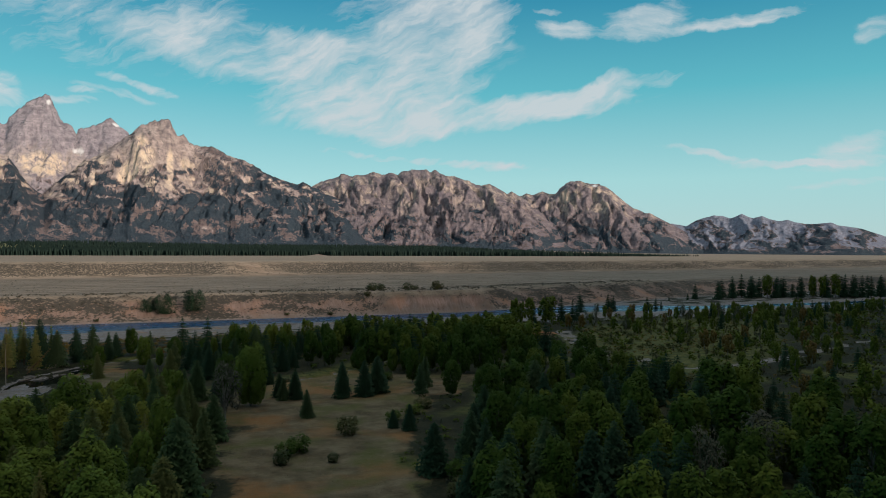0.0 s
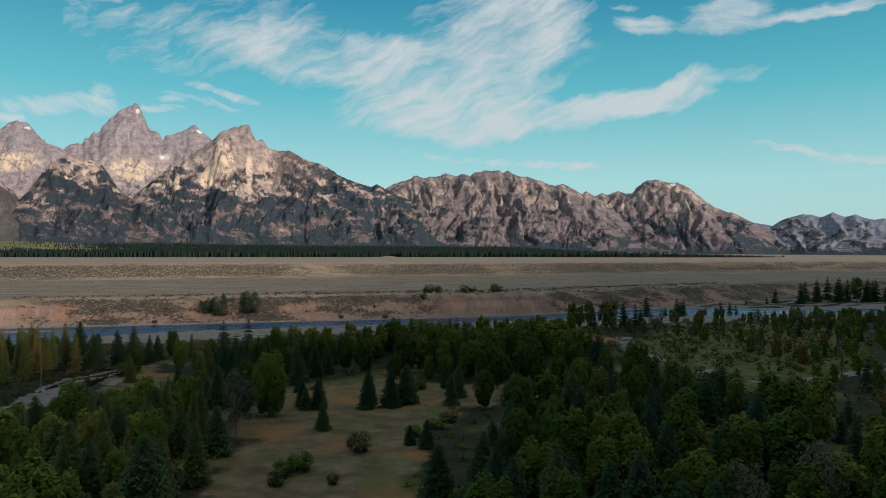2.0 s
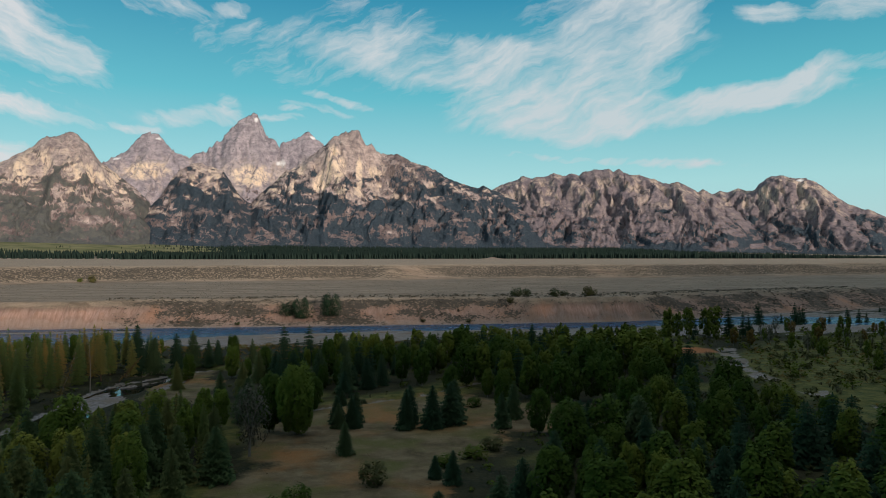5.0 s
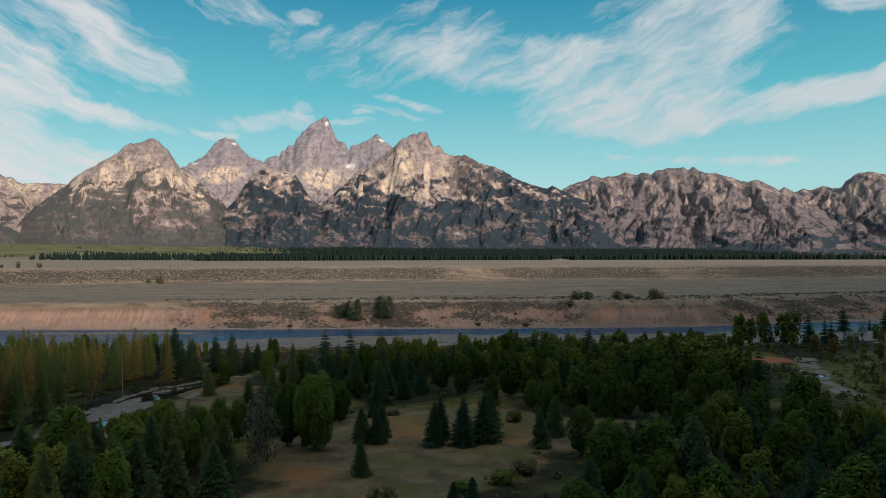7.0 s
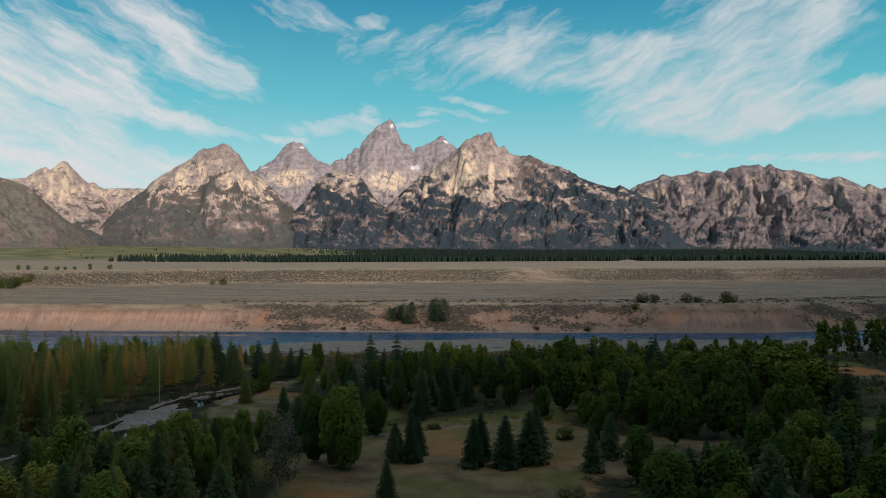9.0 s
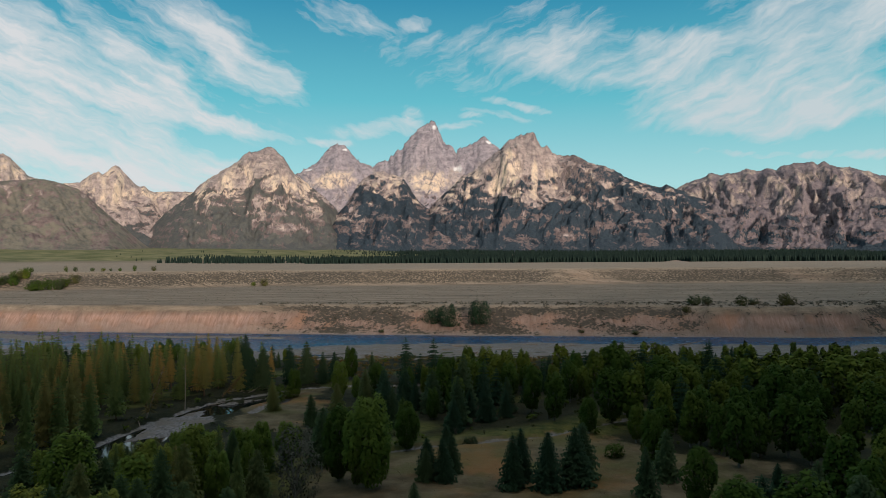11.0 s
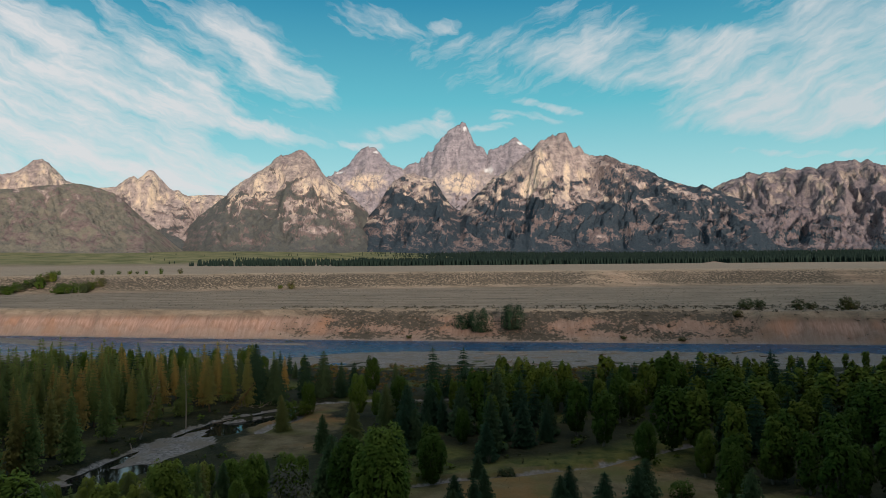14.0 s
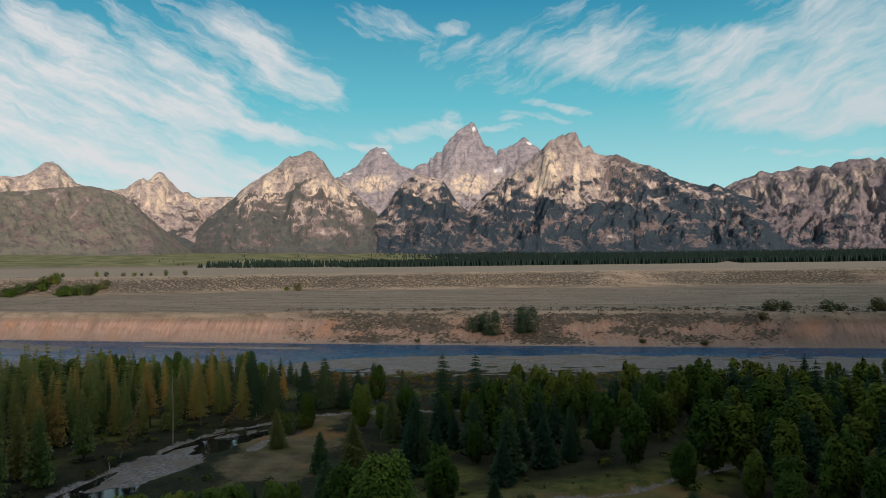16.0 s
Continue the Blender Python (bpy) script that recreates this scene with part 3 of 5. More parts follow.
def massif(label, crest, far, near, foot, seed, rib=1.0, wave=190, jag=4.0, tree=0.55, snow=(), lean=0.0, bare=(), haze_tint=0.0, rock=None,
           woody=(), pale=1.0):
    """A range seen across the valley. crest: bearing in degrees and height of its skyline; far, near: distance of crest and foot;
    wave: width of its ribs; lean: how far they slant."""
    a = np.arange(crest[0][0], crest[-1][0], 0.086)
    deep = far - near
    span = far * np.radians(a)
    zc = curve(crest, a)
    tall = np.clip((zc - foot) / 400, 0.1, 1.3)
    zc = zc + jag * tall * (ridged(span / 34, 0.5, seed, 4, 0.62) - 0.5)
    s = np.concatenate(([-0.04], np.linspace(0, 1, 124), [1.03, 1.08, 1.2]))
    A, S = np.meshgrid(a, s)
    front = np.clip(S, 0, 1)
    R = near + deep * S
    U, D = np.radians(A) * far, (1 - front) * deep
    drop = smooth(0, 260, D)
    Uw = U + lean * D + drop * 70 * fractal(U / 260, D / 260, seed + 3, 3)
    # the summits send spurs down, which blur and wander on the way
    wide = int(260 / (far * np.radians(0.086)))
    mean = blurred(zc, wide)
    keep = np.exp(-D / 330)
    ZC = np.interp(Uw, span, mean) * (1 - keep) + keep * np.interp(U + drop * (Uw - U), span, zc)
    H = np.maximum(ZC - foot, 0)
    w = smooth(0.0, 0.16, 1 - front) * smooth(0, 0.3, front) * np.clip(H / 350, 0, 1)
    main = ridged(Uw / (wave * 2.6), D / (wave * 5), seed + 11, 2, 0.5)
    ribs = ridged(Uw / wave, D / (wave * 2.6), seed + 13, 2, 0.5)
    small = ridged((Uw + 25 * perlin(U / 60, D / 60, seed + 15)) / (wave * 0.36), D / (wave * 0.8), seed + 17, 3, 0.55)
    fine = fractal(U / 20, D / 24, seed + 19, 3, 0.65)
    Zm = foot + H * (0.14 * front + 0.86 * front ** 1.5)
    Zm = Zm + w * rib * (0.20 * wave * (main - 0.3) + 0.21 * wave * (ribs - 0.3) + 0.105 * wave * (small - 0.3)) + 3.5 * fine * np.minimum(1, w + 0.15)
    Zm = np.minimum(Zm, zc[None, :] - 0.35 * D + 2 * fine * (D > 1))
    Zm = np.where(S >= 1, zc[None, :] - (S - 1) * 4 * (zc[None, :] - foot), Zm)
    Zm = np.where(S < 0, foot - 70, Zm)
    Zm = np.maximum(Zm, foot - 70)
    X, Y = CENTRE[0] + R * np.sin(np.radians(A)), CENTRE[1] + R * np.cos(np.radians(A))
    me = grid_mesh("mountain", np.stack((X, Y, Zm), -1).reshape(-1, 3), len(s), len(a))
    level = (Zm - foot) / 400
    slope_u = Uw + 0.7 * Zm
    patch = 0.5 * fractal(slope_u / 210, (Zm - 0.2 * Uw) / 130, seed + 23, 4, 0.6) + 0.6 * fractal(slope_u / 66, (Zm - 0.35 * Uw) / 52, seed + 26, 4, 0.72)
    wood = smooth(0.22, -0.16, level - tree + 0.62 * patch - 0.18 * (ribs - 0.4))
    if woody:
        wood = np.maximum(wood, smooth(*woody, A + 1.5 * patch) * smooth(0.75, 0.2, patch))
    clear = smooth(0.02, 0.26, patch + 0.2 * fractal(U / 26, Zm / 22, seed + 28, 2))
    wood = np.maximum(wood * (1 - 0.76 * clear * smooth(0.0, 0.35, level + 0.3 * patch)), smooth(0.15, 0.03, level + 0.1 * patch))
    ice = np.zeros_like(A)
    for at_a, at_z, half_a, half_z in snow:
        ice = np.maximum(ice, smooth(1.1, 0.8, np.hypot((A - at_a) / half_a, (Zm - at_z) / half_z) + 0.35 * fractal(U / 30, Zm / 30, seed + 29, 3)))
    # streaks of scree, held to the height band painted as sunlit
    lit_scree = pale * smooth(-0.45, 0.35, fractal(Uw / 80, D / 150, seed + 31, 4, 0.6) + 0.3 * (0.4 - small)) \
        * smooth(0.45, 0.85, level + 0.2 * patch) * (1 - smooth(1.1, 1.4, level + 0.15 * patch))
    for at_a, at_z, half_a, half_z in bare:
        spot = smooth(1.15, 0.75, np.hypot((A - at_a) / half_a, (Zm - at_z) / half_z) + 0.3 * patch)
        lit_scree, wood = np.maximum(lit_scree, spot), wood * (1 - spot)
    wood = wood * (1 - ice)
    col = np.stack((wood, ice, lit_scree, wood * 0 + haze_tint), -1)
    at = me.attributes.new("cover", "FLOAT_COLOR", "POINT")
    at.data.foreach_set("color", np.clip(col, 0, 1).reshape(-1).astype(np.float32))
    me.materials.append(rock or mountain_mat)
    return tagged(new("mountain", me), label, "mountain", "mountains across the valley", "structure")


massif("distant bare grey peaks above a hanging valley",
       [(-43.45, 474), (-40.73, 560), (-38.81, 564), (-37.93, 573), (-37.16, 622), (-36.85, 647), (-36.37, 663), (-35.89, 639), (-35.32, 592), (-34.78, 538),
        (-33.27, 500), (-32.21, 508), (-31.61, 515), (-31.18, 544), (-30.65, 578), (-30.39, 582), (-30.12, 569), (-29.76, 591), (-29.5, 615), (-29.23, 624),
        (-28.95, 611), (-28.68, 583), (-28.03, 523), (-27.76, 505), (-27.29, 506), (-26.92, 478), (-26.26, 471), (-25.51, 478), (-23.88, 479), (-21, 469)],
       4700, 4050, 110, 100, tree=0.18, haze_tint=0.3, jag=3)
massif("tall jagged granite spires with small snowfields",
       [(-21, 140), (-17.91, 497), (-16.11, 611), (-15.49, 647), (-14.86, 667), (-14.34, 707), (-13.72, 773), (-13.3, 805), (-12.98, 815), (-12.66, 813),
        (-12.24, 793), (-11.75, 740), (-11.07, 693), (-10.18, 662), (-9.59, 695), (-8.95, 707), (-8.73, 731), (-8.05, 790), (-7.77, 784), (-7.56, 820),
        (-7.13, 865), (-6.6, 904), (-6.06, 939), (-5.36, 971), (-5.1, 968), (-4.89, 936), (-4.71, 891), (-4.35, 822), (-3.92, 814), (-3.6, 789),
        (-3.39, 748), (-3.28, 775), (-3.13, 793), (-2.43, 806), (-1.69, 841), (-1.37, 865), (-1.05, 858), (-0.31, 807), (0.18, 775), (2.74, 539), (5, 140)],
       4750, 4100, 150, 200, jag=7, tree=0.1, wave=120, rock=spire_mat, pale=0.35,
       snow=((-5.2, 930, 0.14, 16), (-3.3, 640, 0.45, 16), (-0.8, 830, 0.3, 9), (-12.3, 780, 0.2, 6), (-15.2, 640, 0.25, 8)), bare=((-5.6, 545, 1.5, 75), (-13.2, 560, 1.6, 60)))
massif("steep peak with forested lower slopes",
       [(-28.3, 88), (-27.2, 204), (-25.86, 323), (-24.73, 394), (-23.86, 442), (-23.58, 474), (-22.99, 511), (-22.01, 563), (-21.03, 605), (-20.23, 662),
        (-19.73, 695), (-19.42, 691), (-18.82, 706), (-18.31, 726), (-17.86, 716), (-17.44, 677), (-17.14, 667), (-16.93, 638), (-16.31, 567), (-15.68, 536),
        (-14.85, 481), (-14.01, 434), (-13.27, 378), (-12.54, 300), (-11.24, 88)],
       4350, 3500, 95, 300, tree=0.62, haze_tint=0.45)
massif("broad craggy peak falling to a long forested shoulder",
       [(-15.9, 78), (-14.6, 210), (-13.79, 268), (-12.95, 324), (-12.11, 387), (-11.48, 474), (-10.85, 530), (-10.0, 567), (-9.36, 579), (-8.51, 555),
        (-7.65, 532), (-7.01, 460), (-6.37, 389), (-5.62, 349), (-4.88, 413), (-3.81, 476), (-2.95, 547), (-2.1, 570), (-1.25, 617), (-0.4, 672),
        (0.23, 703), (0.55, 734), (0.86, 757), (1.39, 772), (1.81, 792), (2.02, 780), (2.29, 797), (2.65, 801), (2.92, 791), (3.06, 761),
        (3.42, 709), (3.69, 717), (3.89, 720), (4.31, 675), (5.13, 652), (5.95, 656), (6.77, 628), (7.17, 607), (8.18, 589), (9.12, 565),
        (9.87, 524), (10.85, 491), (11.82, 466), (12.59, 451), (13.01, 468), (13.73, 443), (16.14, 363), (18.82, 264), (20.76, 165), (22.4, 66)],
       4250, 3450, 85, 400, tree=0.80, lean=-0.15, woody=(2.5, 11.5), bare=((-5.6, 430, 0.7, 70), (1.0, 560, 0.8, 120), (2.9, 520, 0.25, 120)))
massif("rounded hill covered with forest",
       [(-43.4, 396), (-40.0, 405), (-37.88, 413), (-36.48, 432), (-35.03, 441), (-34.21, 451), (-33.37, 443), (-32.52, 428), (-31.66, 407), (-30.96, 369),
        (-30.42, 330), (-29.53, 271), (-28.62, 218), (-27.7, 158), (-26.4, 88)],
       3950, 3400, 95, 500, jag=2, rib=0.6, tree=1.0, haze_tint=0.85, pale=0.3)
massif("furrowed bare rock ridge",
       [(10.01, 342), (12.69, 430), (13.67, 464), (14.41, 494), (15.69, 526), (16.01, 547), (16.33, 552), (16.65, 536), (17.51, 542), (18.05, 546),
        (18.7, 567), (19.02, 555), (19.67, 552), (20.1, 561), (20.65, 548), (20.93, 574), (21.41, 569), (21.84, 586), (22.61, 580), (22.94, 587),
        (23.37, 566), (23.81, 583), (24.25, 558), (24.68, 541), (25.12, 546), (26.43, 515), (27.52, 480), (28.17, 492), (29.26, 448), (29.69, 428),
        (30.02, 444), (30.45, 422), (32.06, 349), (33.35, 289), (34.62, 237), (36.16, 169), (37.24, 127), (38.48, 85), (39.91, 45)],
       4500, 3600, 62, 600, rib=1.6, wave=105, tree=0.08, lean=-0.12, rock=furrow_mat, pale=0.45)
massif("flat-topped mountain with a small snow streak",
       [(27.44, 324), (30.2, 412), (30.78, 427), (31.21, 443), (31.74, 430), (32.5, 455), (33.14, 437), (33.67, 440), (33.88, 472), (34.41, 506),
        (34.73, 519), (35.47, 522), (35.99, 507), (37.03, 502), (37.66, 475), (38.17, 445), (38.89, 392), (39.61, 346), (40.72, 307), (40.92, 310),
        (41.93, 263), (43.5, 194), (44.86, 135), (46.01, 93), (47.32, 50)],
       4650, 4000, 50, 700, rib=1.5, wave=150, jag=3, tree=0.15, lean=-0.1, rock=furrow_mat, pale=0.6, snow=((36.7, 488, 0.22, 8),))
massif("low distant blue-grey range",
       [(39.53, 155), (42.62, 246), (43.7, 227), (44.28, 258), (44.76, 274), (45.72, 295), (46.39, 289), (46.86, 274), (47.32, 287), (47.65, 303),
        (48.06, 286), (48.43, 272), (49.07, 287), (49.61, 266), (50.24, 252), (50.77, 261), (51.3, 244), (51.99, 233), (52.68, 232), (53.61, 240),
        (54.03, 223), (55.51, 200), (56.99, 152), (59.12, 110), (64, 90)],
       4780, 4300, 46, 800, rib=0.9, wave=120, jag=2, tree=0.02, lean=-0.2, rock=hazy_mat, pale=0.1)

# ---------------------------------------------------------------- trees
rng = random.Random(7)


def tube(verts, faces, a, b, ra, rb, sides=6):
    """A tapered round stick from a to b."""
    a, b = Vector(a), Vector(b)
    side = (b - a).cross(Vector((0.3, 0.8, 0.5))).normalized()
    up = (b - a).cross(side).normalized()
    k = len(verts)
    for p, r in ((a, ra), (b, rb)):
        for i in range(sides):
            t = 2 * math.pi * i / sides
            verts.append(tuple(p + (side * math.cos(t) + up * math.sin(t)) * r))
    for i in range(sides):
        j = (i + 1) % sides
        faces.append((k + i, k + j, k + sides + j, k + sides + i))


def spruce_meshes(seed, radius, clear_stem, whorls, gaps=0.0, teeth=3, more=0):
    """Needle crown and stem of a spruce one metre tall, to be scaled."""
    r = random.Random(seed)
    v, f, nor = [], [], []
    for k in range(whorls):
        u = clear_stem + (0.985 - clear_stem) * max(0.0, (k + r.uniform(-0.3, 0.3)) / whorls) ** 0.76
        u = min(max(u, clear_stem * 0.8), 0.985)
        w0 = (1 - (u - clear_stem) / (1 - clear_stem))
        reach = radius * (0.14 + 0.86 * max(w0, 0) ** 0.8) * min(1, 0.75 + (u - clear_stem) * 7)
        count = (10 if w0 > 0.45 else 7 if w0 > 0.15 else 5) + more
        turn = r.uniform(0, 6.3)
        for i in range(count):
            if r.random() < gaps:
                continue
            t = turn + 2 * math.pi * (i + r.uniform(-0.3, 0.3)) / count
            length = reach * r.uniform(0.68, 1.16)
            out, across = Vector((math.cos(t), math.sin(t), 0)), Vector((-math.sin(t), math.cos(t), 0))
            droop = r.uniform(0.22, 0.45) * (0.95 + 0.4 * w0)
            spine = [Vector((0, 0, u)) + out * length * q + Vector((0, 0, -droop * length * (q ** 1.2) + 0.12 * length * q * q)) for q in [0.08 + 0.92 * e / teeth for e in range(teeth + 1)]]
            for j in range(teeth):
                span = length * (0.38 - 0.2 * ((j + 0.5) / teeth) ** 2) * (3 / teeth) ** 0.7 * r.uniform(0.8, 1.2)
                for s in (-1, 1):
                    tip = spine[j] * 0.35 + spine[j + 1] * 0.65 + across * s * span + Vector((0, 0, -span * r.uniform(0.5, 1.1)))
                    n = len(v)
                    v += [tuple(spine[j]), tuple(spine[j + 1]), tuple(tip)]
                    lit = out * (0.55 + 0.3 * j / teeth) + across * s * 0.35 + Vector((0, 0, 0.55 + 0.25 * (j / teeth) + r.uniform(-0.3, 0.2)))
                    facing = (spine[j + 1] - spine[j]).cross(tip - spine[j]).dot(lit)
                    f.append((n, n + 1, n + 2) if facing > 0 else (n + 1, n, n + 2))
                    nor += [tuple(lit.normalized())] * 2 + [tuple((lit - Vector((0, 0, 0.5))).normalized())]
    n = len(v)
    for i in range(5):
        t = i * 1.2566
        v += [(0, 0, 1.0), (0.022 * math.cos(t), 0.022 * math.sin(t), 0.92), (0.022 * math.cos(t + 1.2), 0.022 * math.sin(t + 1.2), 0.92)]
        f.append((n + 3 * i, n + 3 * i + 1, n + 3 * i + 2))
        nor += [(math.cos(t + 0.6) * 0.9, math.sin(t + 0.6) * 0.9, 0.44)] * 3
    tv, tf = [], []
    tube(tv, tf, (0, 0, -0.02), (0, 0, 0.5), 0.016, 0.010)
    tube(tv, tf, (0, 0, 0.5), (0, 0, 0.88), 0.010, 0.003)
    return (v, f, nor), (tv, tf)


def leafy_meshes(seed, radius, base, clumps, leaves, size=0.05, low=0.30, fork=0.25, top=0.93):
    """Leaf crown and limbed trunk of a broadleaf tree one metre tall."""
    r = random.Random(seed)
    tv, tf = [], []
    tube(tv, tf, (0, 0, -0.02), (0.01, 0.0, fork), 0.024, 0.018, 7)
    blobs = []
    for k in range(clumps):
        u = low + (top - low) * ((k + 0.5) / clumps) ** 0.85
        w0 = math.sin(math.pi * min(1, (u - low * 0.6) / (1.04 - low * 0.6))) ** 0.6
        t = k * 2.4 + r.uniform(-0.5, 0.5)
        off = radius * w0 * r.uniform(0.40, 0.86)
        c = Vector((math.cos(t) * off, math.sin(t) * off, u * r.uniform(0.93, 1.03)))
        blobs.append((c, radius * r.uniform(0.24, 0.42) * (0.6 + 0.4 * w0), r.uniform(1.6, 2.6)))
        if k % 2 and clumps > 14:
            continue
        mid = Vector((c.x * 0.35, c.y * 0.35, fork + (u - fork) * 0.55))
        tube(tv, tf, (0.01, 0, fork * r.uniform(0.85, 1.0)), mid, 0.011, 0.007, 5)
        tube(tv, tf, mid, c, 0.007, 0.002, 4)
    # leaves lie on the outside of the crown: those inside another clump are left out
    g = np.random.RandomState(seed)
    centre, rads, stretch = np.array([list(c) for c, _, _ in blobs]), np.array([q for _, q, _ in blobs]), np.array([q for _, _, q in blobs])
    total = leaves * 4
    own = np.arange(total) % clumps
    d = g.normal(size=(total, 3)) + (0, 0, 0.25)
    d /= np.linalg.norm(d, axis=1, keepdims=True)
    reach = g.uniform(0.82, 1.12, total)
    scale = np.stack((rads, rads, rads * stretch), -1)
    p = centre[own] + d * scale[own] * reach[:, None]
    depth = np.full(total, 9.0)
    for j in range(clumps):
        q = np.linalg.norm((p - centre[j]) / scale[j], axis=1)
        depth = np.where(own == j, depth, np.minimum(depth, q))
    keep = np.nonzero((depth > 0.85) | (g.uniform(size=total) < 0.10))[0]
    g.shuffle(keep)
    keep = keep[:leaves]
    p, d, depth = p[keep], d[keep], depth[keep]
    n_all = len(keep)
    p[:, 2] = np.where(p[:, 2] < base, base + g.uniform(0, 0.1, n_all), p[:, 2])

    def unit(vec):
        return vec / np.maximum(np.linalg.norm(vec, axis=1, keepdims=True), 1e-6)
    n = unit(d + g.uniform((-0.4, -0.4, 0.0), (0.4, 0.4, 0.6), (n_all, 3)))
    b = d * (-0.55, -0.55, 0) + g.uniform((-0.3, -0.3, 1), (0.3, 0.3, 1.001), (n_all, 3))
    b = unit(b - n * (n[:, 2:] * 0.9))
    a = unit(np.cross(n, b))
    s = (size * g.uniform(0.65, 1.3, n_all) * np.where(depth < 0.85, 1.6, 1.0))[:, None]
    tri = np.stack((p + a * s * 0.62 - b * s * 0.45, p - a * s * 0.62 - b * s * 0.5, p + b * s * 1.15 + a * s * g.uniform(-0.3, 0.3, (n_all, 1))), 1)
    axis = unit(np.stack((p[:, 0], p[:, 1], (p[:, 2] - 0.55) * 0.4), -1))
    lit = unit(d * 0.85 + axis * 0.4 + g.uniform((-0.15, -0.15, 0.15), (0.15, 0.15, 0.5), (n_all, 3)))
    v, f = tri.reshape(-1, 3).tolist(), np.arange(n_all * 3).reshape(-1, 3).tolist()
    return (v, f, np.repeat(lit, 3, 0).tolist()), (tv, tf)


def tree_model(crown, stem, crown_mat, stem_mat, label, category, group):
    """An unplaced tree: an empty with trunk and crown; the copies stand in the landscape."""
    root = new(category.replace(" ", "_"))
    for name, data, m in (("trunk", stem, stem_mat), ("crown", crown, crown_mat)):
        part = new(name, soup(name, data[0], data[1], m, *data[2:]))
        part.parent = root
    return tagged(root, label, category, group)


models = {"full": [], "slim": [], "cotton": [], "round": [], "thin": [], "gold": []}
LABEL_FULL = "dark green spruce branched down to the grass"
for i in range(4):
    models["full"].append(tree_model(*spruce_meshes(20 + i, (0.31, 0.27, 0.34, 0.29)[i], 0.015, 30), spruce_mat, bark_mat, LABEL_FULL,
                                     "spruce tree", "spruces on the river flats"))
for i in range(4):
    models["slim"].append(tree_model(*spruce_meshes(30 + i, (0.165, 0.145, 0.18, 0.155)[i], (0.10, 0.2, 0.06, 0.14)[i], 30, 0.06), stand_mat, bark_mat,
                                     "tall slender spruce with a bare lower trunk", "spruce tree", "spruces in the dense stand by the creek"))
for i in range(5):
    models["cotton"].append(tree_model(*leafy_meshes(40 + i, (0.21, 0.25, 0.19, 0.23, 0.27)[i], (0.12, 0.1, 0.14, 0.1, 0.08)[i], 30, 2600, 0.030, 0.14),
                                       leaf_mat, pale_bark_mat, "green cottonwood with a tall lumpy crown", "cottonwood tree", "cottonwoods on the river flats"))
models["fine"] = []
for i in range(4):
    models["fine"].append(tree_model(*spruce_meshes(24 + i, (0.31, 0.27, 0.34, 0.29)[i], 0.012, 42, 0.0, 4, 1), spruce_mat, bark_mat, LABEL_FULL,
                                     "spruce tree", "spruces on the river flats"))
models["near"] = []
for i in range(4):
    models["near"].append(tree_model(*leafy_meshes(90 + i, (0.22, 0.25, 0.2, 0.24)[i], (0.1, 0.08, 0.12, 0.08)[i], 48, 6000, 0.021, 0.10),
                                     leaf_mat, pale_bark_mat, "green cottonwood with a tall lumpy crown", "cottonwood tree", "cottonwoods on the river flats"))
models["lit_near"], models["lit_fine"] = [], []
for i in range(4):
    models["lit_near"].append(tree_model(*leafy_meshes(95 + i, (0.24, 0.27, 0.22, 0.26)[i], (0.1, 0.08, 0.12, 0.08)[i], 48, 6000, 0.021, 0.10),
                                           lit_leaf_mat, pale_bark_mat, "olive-green cottonwood beginning to yellow", "cottonwood tree", "cottonwoods on the river flats"))
    models["lit_fine"].append(tree_model(*spruce_meshes(54 + i, (0.30, 0.26, 0.32, 0.28)[i], 0.012, 40, 0.0, 4, 1), lit_spruce_mat, bark_mat,
                                           "olive-green spruce branched down to the ground", "spruce tree", "spruces on the river flats"))
models["round"].append(tree_model(*leafy_meshes(50, 0.30, 0.07, 80, 11000, 0.019, 0.13), lit_leaf_mat, pale_bark_mat,
                                  "round-headed green cottonwood at the meadow's edge", "cottonwood tree", "cottonwoods on the river flats"))
for i in range(2):
    models["thin"].append(tree_model(*leafy_meshes(60 + i, 0.27, 0.2, 26, 2000, 0.017, 0.3), grey_mat, pale_bark_mat,
                                     "half-bare grey cottonwood with pale limbs", "cottonwood tree", "thin-leaved cottonwoods"))
for i in range(2):
    models["gold"].append(tree_model(*leafy_meshes(64 + i, 0.24, 0.12, 20, 2300, 0.027, 0.24), gold_mat, pale_bark_mat,
                                     "small cottonwood with yellowing autumn leaves", "cottonwood tree", "yellowing cottonwoods"))

sparse = {"full": [], "slim": [], "cotton": [], "gold": [], "thin": []}
for i in range(3):
    for kind, (crown, stem), leaf, bark in (
            ("full", spruce_meshes(70 + i, (0.28, 0.26, 0.3)[i], 0.02, 16), spruce_mat, bark_mat),
            ("slim", spruce_meshes(74 + i, 0.175, 0.12, 17, 0.05), stand_mat, bark_mat),
            ("cotton", leafy_meshes(78 + i, (0.22, 0.26, 0.2)[i], 0.1, 16, 640, 0.055, 0.16), leaf_mat, pale_bark_mat),
            ("gold", leafy_meshes(82 + i, 0.24, 0.12, 12, 700, 0.052, 0.24), gold_mat, pale_bark_mat),
            ("thin", leafy_meshes(86 + i, 0.26, 0.2, 12, 420, 0.034, 0.3), grey_mat, pale_bark_mat)):
        sparse[kind] += [soup("crown", crown[0], crown[1], leaf, crown[2]), soup("trunk", *stem, bark)]

TREES = []
taken = {}


